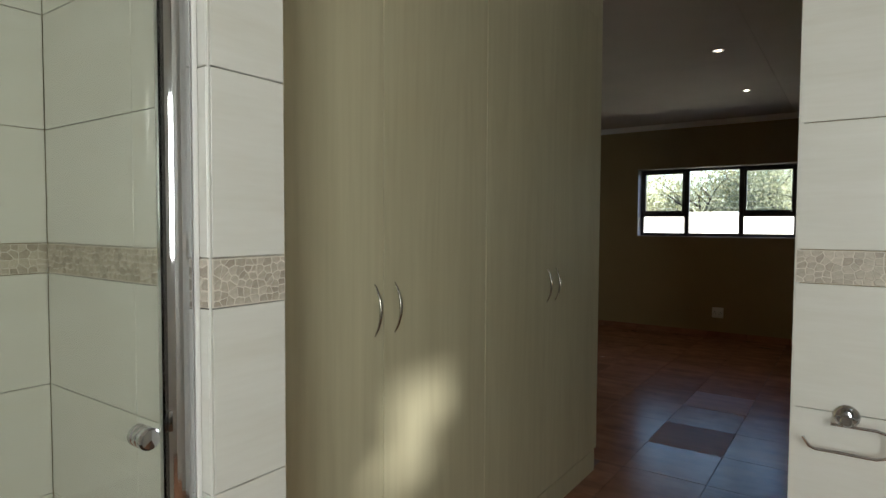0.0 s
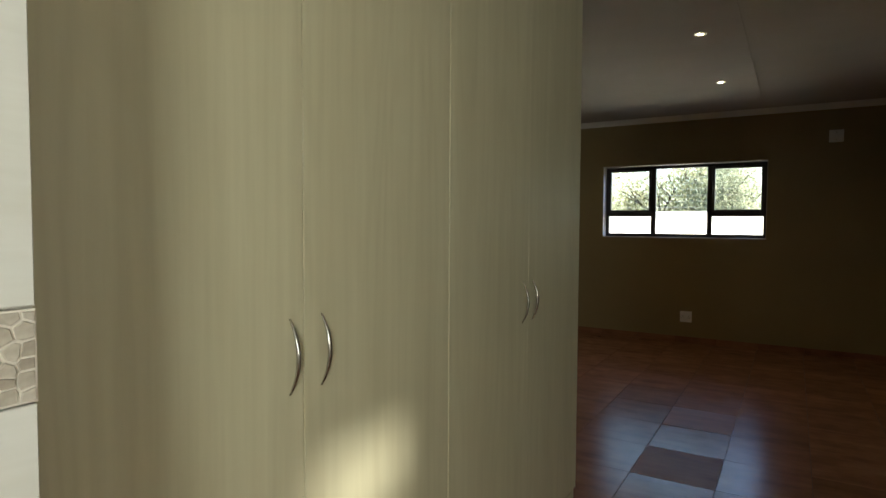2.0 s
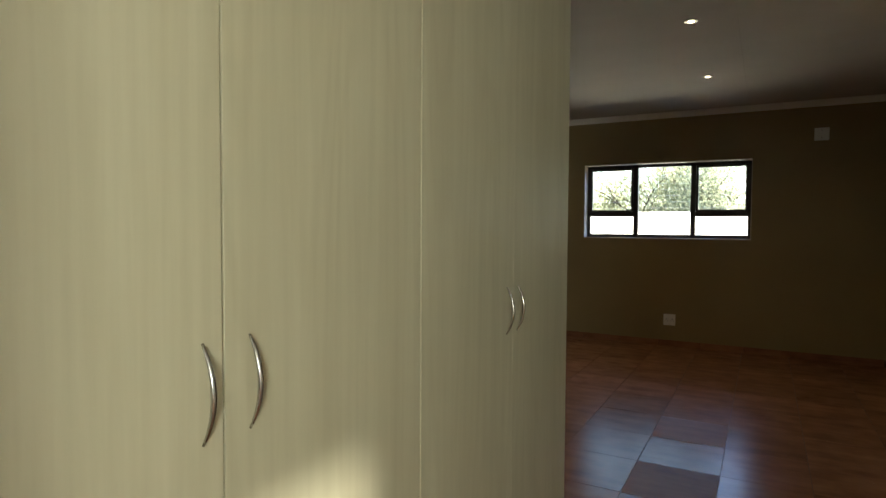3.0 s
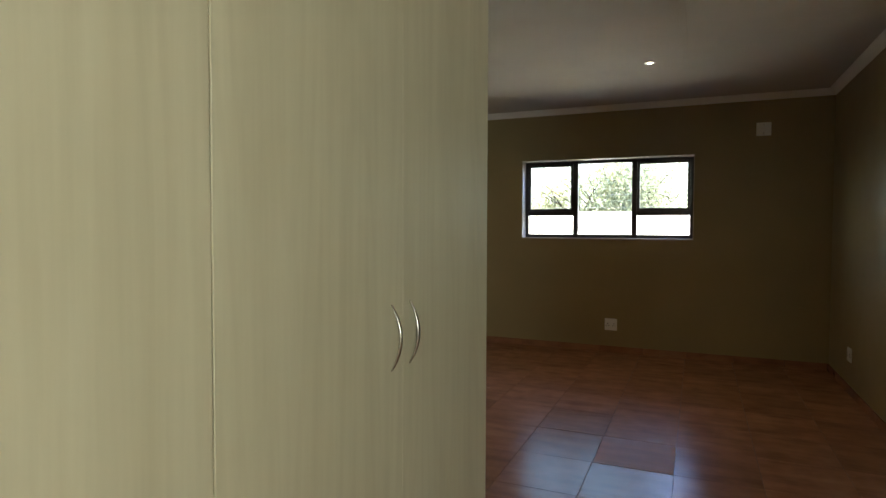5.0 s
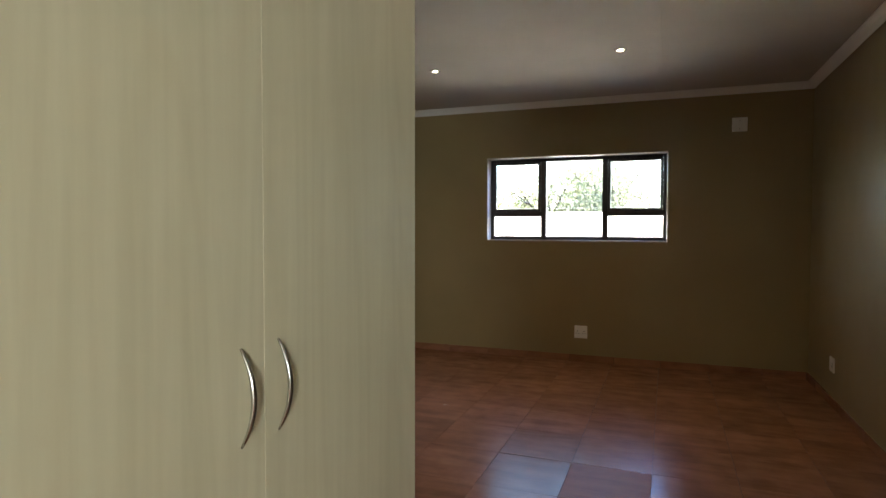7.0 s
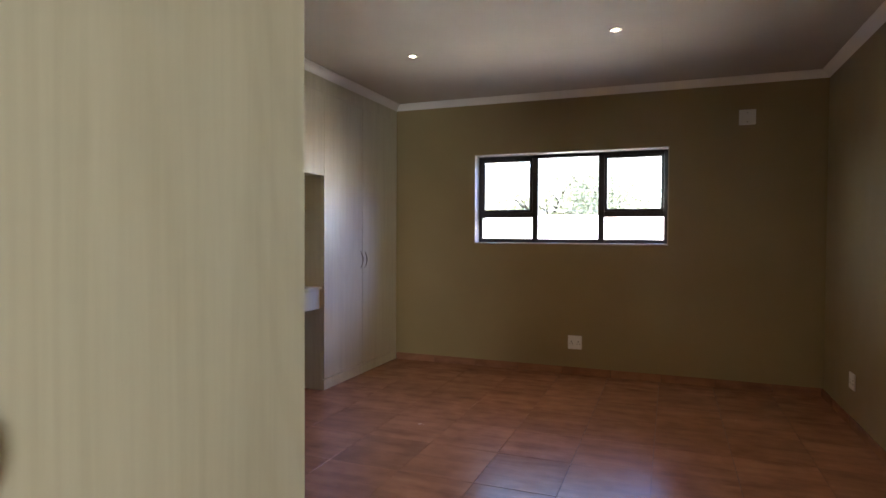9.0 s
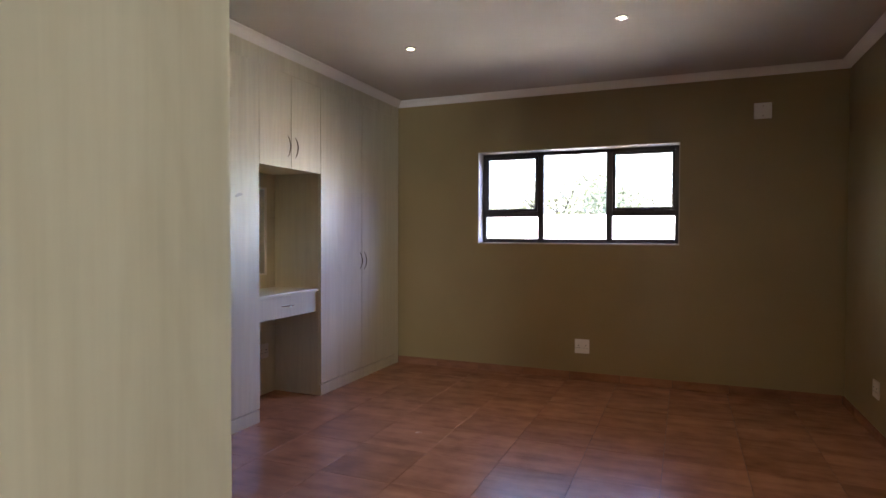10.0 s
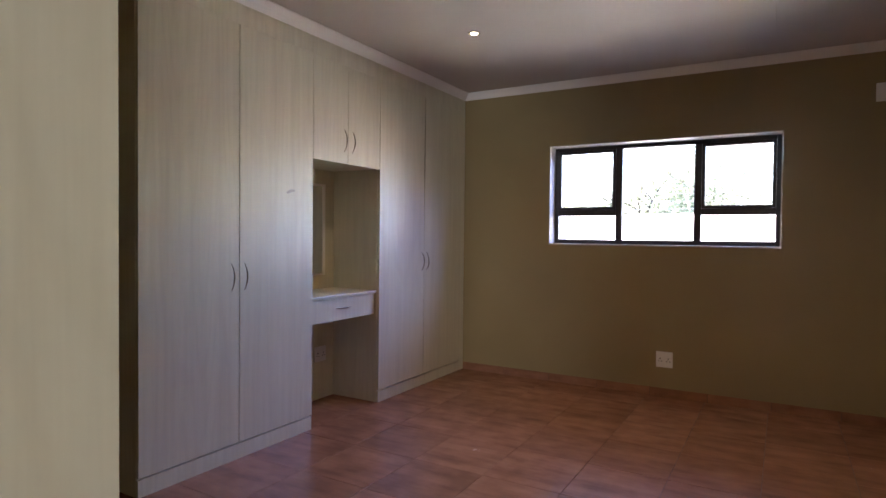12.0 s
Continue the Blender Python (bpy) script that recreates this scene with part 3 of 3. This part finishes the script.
cpart("mirror_glass", block((NB + 0.0005, 5.99, 0.990), (NB + 0.006, 6.455, 1.665), 0.0012), M_MIRROR, mirror, mi)
bm = bmesh.new()
for lo, hi in (((5.962, 0.975), (5.989, 1.684)), ((6.456, 0.975), (6.484, 1.684)), ((5.9895, 0.975), (6.4555, 0.989)), ((5.9895, 1.666), (6.4555, 1.684))):
    block((NB + 0.0005, *lo), (NB + 0.011, *hi), 0.002, bm)
cpart("mirror_frame", bm, M_CORNICE, mirror, mi, "narrow pale frame")


# ---------------------------------------------------------------- electrical things
def socket(name, label, m, w, h, double=True, blank=False):
    """A wall plate facing -y before the pose m."""
    ob = thing(name, m.translation, label, "cover plate" if blank else "socket")
    ob.matrix_basis = m
    bm = block((-w / 2, -0.010, -h / 2), (w / 2, 0.0, h / 2), 0.004)
    plate = part("plate", bm, M_WHITE, ob)
    if blank:
        for z in (-0.3, 0.3):
            part("screw", lathe([(0.004, 0), (0.004, 0.0012), (0, 0.0016)], pose(0, -0.0102, z * h, 90, 0, 0), 10), M_NICKEL, plate)
        return ob
    for cx in ((-w / 4, w / 4) if double else (0,)):
        part("switch", block((cx - 0.008, -0.014, h * 0.20), (cx + 0.008, -0.0102, h * 0.36), 0.0015), M_WHITE, ob, "small rocker switch")
        for dx, dz, r in ((0, 0.008, 0.0052), (-0.012, -0.014, 0.0042), (0.012, -0.014, 0.0042)):
            part("pin_hole", lathe([(r, 0), (r, 0.0008), (0, 0.0008)], pose(cx + dx, -0.0101, dz, 90, 0, 0), 10), M_DARK, ob, "dark pin hole")
    return ob


socket("wall_socket", "white double wall socket low on the window wall", pose(-1.138, FAR - 0.0005, 0.303), 0.128, 0.128)
socket("wall_socket", "white double wall socket low on the side wall", pose(EAST - 0.0005, 7.15, 0.318, 0, 0, -90), 0.125, 0.112)
socket("wall_socket", "white double wall socket under the dressing table", pose(NB + 0.0005, 6.437, 0.355, 0, 0, 90), 0.125, 0.118)
socket("cover_plate", "white blank cover plate high on the window wall", pose(0.276, FAR - 0.0005, 2.31), 0.128, 0.128, blank=True)

DL = None
for x, y in DOWNLIGHTS:
    if DL:
        copy_thing(DL, pose(x, y, CEIL))
        continue
    DL = thing("downlight", (x, y, CEIL), "small lit recessed downlight with a thin metal rim", "downlight", "bedroom downlights")
    part("rim", lathe([(0.0215, -0.001), (0.027, -0.006), (0.039, -0.005), (0.043, -0.0005), (0.0215, -0.0005)], Matrix.Identity(4)), M_NICKEL, DL, "thin metal rim", True)
    part("bulb", lathe([(0.0212, -0.001), (0.019, -0.0030), (0.0, -0.0036)], Matrix.Identity(4)), M_LAMP, DL, "glowing warm bulb", True)

# ---------------------------------------------------------------- shower door and bathroom fittings
SD = thing("shower_door", (-0.668, 0.15, 0.0), "clear glass shower door with a round chrome frame post", "shower door")
si = Matrix.Translation(SD.location).inverted()
cpart("glass_panel", block((-0.672, -0.36, 0.03), (-0.664, 0.688, 1.98)), M_SHOWER, SD, si, "clear slightly green glass").visible_shadow = False
post = tube([(-0.655, 0.6935, 0.0), (-0.655, 0.6935, 2.0)], 0.0255, 28)
cpart("frame_post", post, M_CHROME, SD, si, "polished chrome frame post")
cpart("wall_channel", block((-0.705, 0.704, 0.0), (-0.684, NIB_Y0 - 0.0045, 2.0), 0.002), M_CHROME, SD, si)
cpart("seal", block((-0.6835, 0.7165, 0.0), (-0.640, NIB_Y0 - 0.0010, 2.0), 0.002), M_SEAL, SD, si, "white silicone seal strip")
cpart("top_rail", block((-0.682, -0.38, 1.975), (-0.654, 0.682, 2.0), 0.004), M_CHROME, SD, si)
kp = pose(-0.6635, 0.633, 1.053, 0, 90, 0)
knob = cpart("knob", lathe([(0.0, 0.0), (0.013, 0.0), (0.013, 0.004), (0.0165, 0.005), (0.0165, 0.013), (0.0150, 0.0145), (0.0150, 0.016), (0.0165, 0.0175), (0.0165, 0.025), (0.0150, 0.0265), (0.0150, 0.028), (0.0165, 0.0295), (0.0165, 0.038), (0.014, 0.042), (0.0, 0.043)], kp), M_CHROME, SD, si, "ribbed chrome knob")

HX, HZ, HY = 0.207, 0.930, JAMB_Y
TH = thing("toilet_roll_holder", (HX, HY, HZ), "empty chrome toilet roll holder on the tiled wall", "roll holder")
hi_ = Matrix.Translation(TH.location).inverted()
cpart("rose", lathe([(0.0, 0.0005), (0.026, 0.0005), (0.026, 0.006), (0.022, 0.010), (0.0, 0.010)], pose(HX, HY, HZ, 90, 0, 0)), M_CHROME, TH, hi_)
cpart("stem", lathe([(0.0, 0.009), (0.011, 0.009), (0.010, 0.030), (0.013, 0.034), (0.013, 0.052), (0.010, 0.055), (0.0, 0.055)], pose(HX, HY, HZ, 90, 0, 0)), M_CHROME, TH, hi_)
bar = [(HX - 0.030, HY - 0.045, HZ - 0.012), (HX, HY - 0.045, HZ - 0.012), (HX + 0.055, HY - 0.045, HZ - 0.012), (HX + 0.074, HY - 0.045, HZ - 0.017), (HX + 0.083, HY - 0.045, HZ - 0.031), (HX + 0.083, HY - 0.045, HZ - 0.055), (HX + 0.074, HY - 0.045, HZ - 0.070), (HX + 0.056, HY - 0.045, HZ - 0.076), (HX - 0.060, HY - 0.045, HZ - 0.076), (HX - 0.070, HY - 0.045, HZ - 0.072), (HX - 0.084, HY - 0.045, HZ - 0.052)]
cpart("wire_arm", tube(bar, 0.0036, 10), M_CHROME, TH, hi_)

# ---------------------------------------------------------------- outdoors
ground = structure("ground", block((-600, -600, -0.45), (600, 600, -0.25)), M_GROUND, "dry sandy yard ground round the house", "ground")
YW, YH = 11.0, 1.60
yard = structure("boundary_wall", block((-30, YW, -0.3), (30, YW + 0.22, YH), 0.01), M_YARD_WALL, "white painted boundary wall with fence wires above", "wall")
part("pier", block((-3.06, YW - 0.10, -0.3), (-2.93, YW + 0.001, YH - 0.03), 0.01), M_PIER, yard, "dark grey pier")
fence = thing("electric_fence", (0, YW + 0.11, YH), "thin galvanised fence wires on slim posts above the wall", "fence")
fi = Matrix.Translation(fence.location).inverted()
for x in (-10.0, -6.2, 0.4, 3.4):
    cpart("post", block((x - 0.012, YW + 0.10, YH - 0.05), (x + 0.012, YW + 0.12, YH + 0.62), 0.002), M_WIRE, fence, fi)
for k in range(6):
    cpart("wire", tube([(-12, YW + 0.095, YH + 0.07 + 0.10 * k), (4, YW + 0.095, YH + 0.07 + 0.10 * k)], 0.0016, 6), M_WIRE, fence, fi)


def tree(label, x, y, height, spread, seed, leaf_mat, leaves, droop):
    """A tapered trunk with limbs and a loose crown of narrow leaves hung on the twigs."""
    rng = random.Random(seed)
    ob = thing("tree", (x, y, -0.25), label, "tree", "trees behind the wall")
    trunk_bm = bmesh.new()
    tips = []

    def limb(p, d, length, r, level):
        pts, rr = [p.copy()], [r]
        n = 5
        for i in range(n):
            d = (d + Vector((rng.uniform(-1, 1), rng.uniform(-1, 1), rng.uniform(-0.5, 0.8))) * 0.22).normalized()
            pts.append(pts[-1] + d * length / n)
            rr.append(r * (1 - 0.75 * (i + 1) / n))
            if level >= 2:
                tips.append((pts[-1].copy(), d.copy()))
        b = tube(pts, rr, 6)
        me = bpy.data.meshes.new("t")
        b.to_mesh(me)
        b.free()
        trunk_bm.from_mesh(me)
        bpy.data.meshes.remove(me)
        if level < 3:
            for k in range((5, 4, 4)[level]):
                j = rng.randint(2, n)
                a = rng.uniform(0, 2 * math.pi)
                nd = (d * 0.5 + Vector((math.cos(a) * spread, math.sin(a) * spread, rng.uniform(-0.1, 0.7)))).normalized()
                limb(pts[j], nd, length * rng.uniform(0.55, 0.8), rr[j] * 0.7 + 0.004, level + 1)

    limb(Vector((0, 0, 0)), Vector((0.05, 0, 1)), height * 0.42, 0.16, 0)
    part("trunk", trunk_bm, M_BARK, ob, "grey brown trunk and limbs", True)
    verts, faces = [], []
    for i in range(leaves):
        p, d = tips[rng.randrange(len(tips))]
        c = p + Vector((rng.gauss(0, 0.20), rng.gauss(0, 0.20), rng.gauss(-droop * 0.5, 0.20 + droop * 0.4)))
        l = Vector((rng.uniform(-1, 1), rng.uniform(-1, 1), rng.uniform(-1.6, 0.4) - droop)).normalized() * rng.uniform(0.025, 0.065)
        w = l.orthogonal().normalized() * rng.uniform(0.006, 0.013)
        w.rotate(Matrix.Rotation(rng.uniform(0, 6.28), 3, l))
        k = len(verts)
        verts += [c - l, c + w, c + l, c - w]
        faces.append((k, k + 1, k + 2, k + 3))
    me = bpy.data.meshes.new("crown")
    me.from_pydata([tuple(v) for v in verts], [], faces)
    me.materials.append(leaf_mat)
    crown = new("crown", me)
    crown.parent = ob
    crown["label"] = "loose airy olive green foliage"
    return ob


for args in (("feathery olive green tree behind the boundary wall", -4.9, 14.5, 4.7, 1.0, 3, M_LEAF, 17000, 0.35),
             ("airy light green tree behind the boundary wall", -2.9, 15.2, 5.1, 1.0, 5, M_LEAF, 18000, 0.40),
             ("dense grey green tree behind the boundary wall", -1.2, 14.2, 4.4, 0.75, 8, M_LEAF_DARK, 17000, 0.15)):
    tree(*args)

# ---------------------------------------------------------------- pieces: floor tiles, skirting, wall tiles, border stones
PITCH, PITCH_Y, GAP = 0.4365, 0.4630, 0.0035


def bevelled_slab(lx, ly, lz, b):
    """A thin slab centred on its top face, its upper rim eased."""
    verts, faces = [], []
    for z, k in ((-lz, 0.0), (-b, 0.0), (0.0, b)):
        verts += [(sx * (lx / 2 - k), sy * (ly / 2 - k), z) for sx, sy in ((-1, -1), (1, -1), (1, 1), (-1, 1))]
    for r in range(2):
        for i in range(4):
            j = (i + 1) % 4
            faces.append((r * 4 + i, r * 4 + j, r * 4 + 4 + j, r * 4 + 4 + i))
    faces.append((8, 9, 10, 11))
    return verts, faces


SLABS = {}


def slab_mesh(name, lx, ly, lz, b, mat):
    key = (name, round(lx, 4), round(ly, 4), mat.name)
    if key not in SLABS:
        me = bpy.data.meshes.new(name)
        v, f = bevelled_slab(lx, ly, lz, b)
        me.from_pydata(v, [], f)
        me.materials.append(mat)
        SLABS[key] = me
    return SLABS[key]


def piece(name, mesh, parent, m):
    ob = new(name, mesh)
    ob.parent = parent
    ob.matrix_basis = m
    return ob


rng = random.Random(21)
JX, JY = -0.829, 4.862           # a corner of the tile grid
WORN = {(0, -2), (0, 0)}
for i in range(-8, 8):
    for j in range(-16, 9):
        x0, y0 = JX + i * PITCH, JY + j * PITCH_Y
        x1, y1 = x0 + PITCH, y0 + PITCH_Y
        cx, cy = (x0 + x1) / 2, (y0 + y1) / 2
        if cy > 3.336:
            lo = (WEST, 3.336, EAST, FAR)
        elif cy > JAMB_Y:
            lo = (FRONT1 - 0.02, -9, EAST, 99)
        else:
            lo = (-1.56, -1.35, 1.62, 99)
        a0, a1 = max(x0, lo[0] + 0.001), min(x1, lo[2] - 0.001)
        b0, b1 = max(y0, lo[1] + 0.001), min(y1, lo[3] - 0.001)
        if a1 - a0 < 0.03 or b1 - b0 < 0.03:
            continue
        mat = M_FLOOR_MATT if (i, j) in WORN else M_FLOOR
        me = slab_mesh("tile", a1 - a0 - GAP, b1 - b0 - GAP, 0.008, 0.0005, mat)
        piece("tile", me, floor, pose((a0 + a1) / 2, (b0 + b1) / 2, rng.uniform(-0.0006, 0.0004), rng.uniform(-0.12, 0.12), rng.uniform(-0.12, 0.12)))

# tile skirting along the window wall and the east wall
SKIRT_H = 0.068
sk_n = structure("skirting_north", block((FRONT2 + 0.002, FAR - 0.004, 0.0), (EAST - 0.001, FAR - 0.0005, SKIRT_H - 0.002)), M_GROUT, "low reddish-brown tile skirting along the window wall", "skirting")
x = FRONT2 + 0.004
while x < EAST - 0.02:
    w = min(PITCH, EAST - 0.014 - x)
    piece("skirting_tile", slab_mesh("skirting_tile", w - 0.004, SKIRT_H, 0.006, 0.0014, M_FLOOR), sk_n, pose(x + w / 2, FAR - 0.0115 + rng.uniform(-0.0006, 0.0006), SKIRT_H / 2 + 0.001, 90, 0, 0))
    x += w
sk_e = structure("skirting_east", block((EAST - 0.004, 1.95, 0.0), (EAST - 0.0005, FAR - 0.014, SKIRT_H - 0.002)), M_GROUT, "low reddish-brown tile skirting along the side wall", "skirting")
y = 1.955
while y < FAR - 0.03:
    w = min(PITCH, FAR - 0.014 - y)
    piece("skirting_tile", slab_mesh("skirting_tile", w - 0.004, SKIRT_H, 0.006, 0.0014, M_FLOOR), sk_e, pose(EAST - 0.0115, y + w / 2, SKIRT_H / 2 + 0.001, 90, 0, -90))
    y += w

B0, B1 = 1.234, 1.314            # border band
ROWS_Z = [(-0.266 + 0.3 * k, 0.034 + 0.3 * k) for k in range(1, 5)] + [(0.0, 0.034)] + [(B1 + 0.3 * k, min(CEIL, B1 + 0.3 * k + 0.3)) for k in range(5)]


def clip_cell(site, others, box):
    """The polygon of points nearer to site than to the others, inside box."""
    poly = [(box[0], box[2]), (box[1], box[2]), (box[1], box[3]), (box[0], box[3])]
    for o in others:
        mx, my = (site[0] + o[0]) / 2, (site[1] + o[1]) / 2
        nx, ny = o[0] - site[0], o[1] - site[1]
        out = []
        for p, q in zip(poly, poly[1:] + poly[:1]):
            dp = (p[0] - mx) * nx + (p[1] - my) * ny
            dq = (q[0] - mx) * nx + (q[1] - my) * ny
            if dp <= 0:
                out.append(p)
            if dp * dq < 0:
                t = dp / (dp - dq)
                out.append((p[0] + t * (q[0] - p[0]), p[1] + t * (q[1] - p[1])))
        poly = out
        if len(poly) < 3:
            return []
    return poly


def tiled_face(wall, m, width, starts, border_cell, seed, border=None):
    """Tiles and a stone border on a face: m maps (along, up, out) to the world."""
    r = random.Random(seed)
    for z0, z1 in ROWS_Z:
        if z1 - z0 < 0.02:
            continue
        for a0, a1 in zip(starts, starts[1:]):
            me = slab_mesh("tile", a1 - a0 - 0.002, z1 - z0 - 0.002, 0.008, 0.0012, M_TILE)
            piece("tile", me, wall, m @ pose((a0 + a1) / 2, (z0 + z1) / 2, r.uniform(-0.0003, 0.0003)))
    bed = slab_mesh("border_bed", width - 0.001, B1 - B0 - 0.002, 0.006, 0.0005, M_STONE_BED)
    piece("border_bed", bed, wall, m @ pose(width / 2, (B0 + B1) / 2, -0.0002))
    width = border or width
    nx, ny = max(1, round(width / border_cell)), max(2, round(0.08 / (border_cell * 0.92)))
    sites = {}
    for i in range(nx):
        for j in range(ny):
            sites[i, j] = ((i + 0.5 + r.uniform(-0.38, 0.38)) * width / nx, B0 + (j + 0.5 + r.uniform(-0.34, 0.34)) * 0.08 / ny)
    for (i, j), s in sites.items():
        near = [sites[i + a, j + b] for a in (-2, -1, 0, 1, 2) for b in (-2, -1, 0, 1, 2) if (a or b) and (i + a, j + b) in sites]
        poly = clip_cell(s, near, (0.0015, width - 0.0015, B0 + 0.002, B1 - 0.002))
        if len(poly) < 3:
            continue
        cx, cy = sum(p[0] for p in poly) / len(poly), sum(p[1] for p in poly) / len(poly)
        size = max(0.004, min(math.hypot(p[0] - cx, p[1] - cy) for p in poly))
        k0 = max(0.5, 1 - 0.0011 / size)
        h = r.uniform(0.0008, 0.0022)
        n = len(poly)
        v = []
        for k, z in ((k0, -0.003), (k0, h * 0.55), (k0 * 0.86, h)):
            v += [((p[0] - cx) * k, (p[1] - cy) * k, z + (r.uniform(-0.0004, 0.0004) if z > 0 else 0)) for p in poly]
        f = [(a * n + q, a * n + (q + 1) % n, (a + 1) * n + (q + 1) % n, (a + 1) * n + q) for a in (0, 1) for q in range(n)]
        f.append(tuple(range(2 * n, 3 * n)))
        me = bpy.data.meshes.new("stone")
        me.from_pydata(v, [], f)
        me.materials.append(M_STONE)
        piece("stone", me, wall, m @ pose(cx, cy, 0))


def face_pose(origin, along, out):
    a, o = Vector(along), Vector(out)
    up = Vector((0, 0, 1))
    m = Matrix.Identity(4)
    for c, v in enumerate((a, up, o)):
        for r_ in range(3):
            m[r_][c] = v[r_]
    m.translation = Vector(origin)
    return m


# nib: its face to the passage, and the edge towards the shower door
tiled_face(wall_nib, face_pose((NIB_X, NIB_Y0 + 0.004, 0), (0, 1, 0), (1, 0, 0)), NIB_Y1 - NIB_Y0 - 0.004, [0, NIB_Y1 - NIB_Y0 - 0.004], 0.0150, 31)
tiled_face(wall_nib, face_pose((-0.76, NIB_Y0, 0), (1, 0, 0), (0, -1, 0)), 0.76 + NIB_X - 0.004, [0, 0.76 + NIB_X - 0.004], 0.0165, 32)
part("corner_trim", block((NIB_X - 0.0035, NIB_Y0 - 0.0005, 0), (NIB_X + 0.001, NIB_Y0 + 0.0035, CEIL - 0.002), 0.0012), M_TILE, wall_nib)
# shower back and side
tiled_face(wall_shower_back, face_pose((-1.557, 0.861, 0), (1, 0, 0), (0, -1, 0)), 0.797, [0, 0.45, 0.797], 0.018, 33)
tiled_face(wall_wardrobe_back, face_pose((-1.556, 0.861, 0), (0, -1, 0), (1, 0, 0)), 1.26, [0, 0.60, 1.26], 0.022, 34)
# partition beside the opening
tiled_face(wall_partition, face_pose((JAMB_X, JAMB_Y, 0), (1, 0, 0), (0, -1, 0)), 1.52, [0, 0.60, 1.20, 1.52], 0.019, 35, 0.60)
part("corner_trim", block((JAMB_X - 0.002, JAMB_Y + 0.0005, 0), (JAMB_X + 0.009, JAMB_Y + 0.118, CEIL - 0.002), 0.0012), M_TILE, wall_partition)
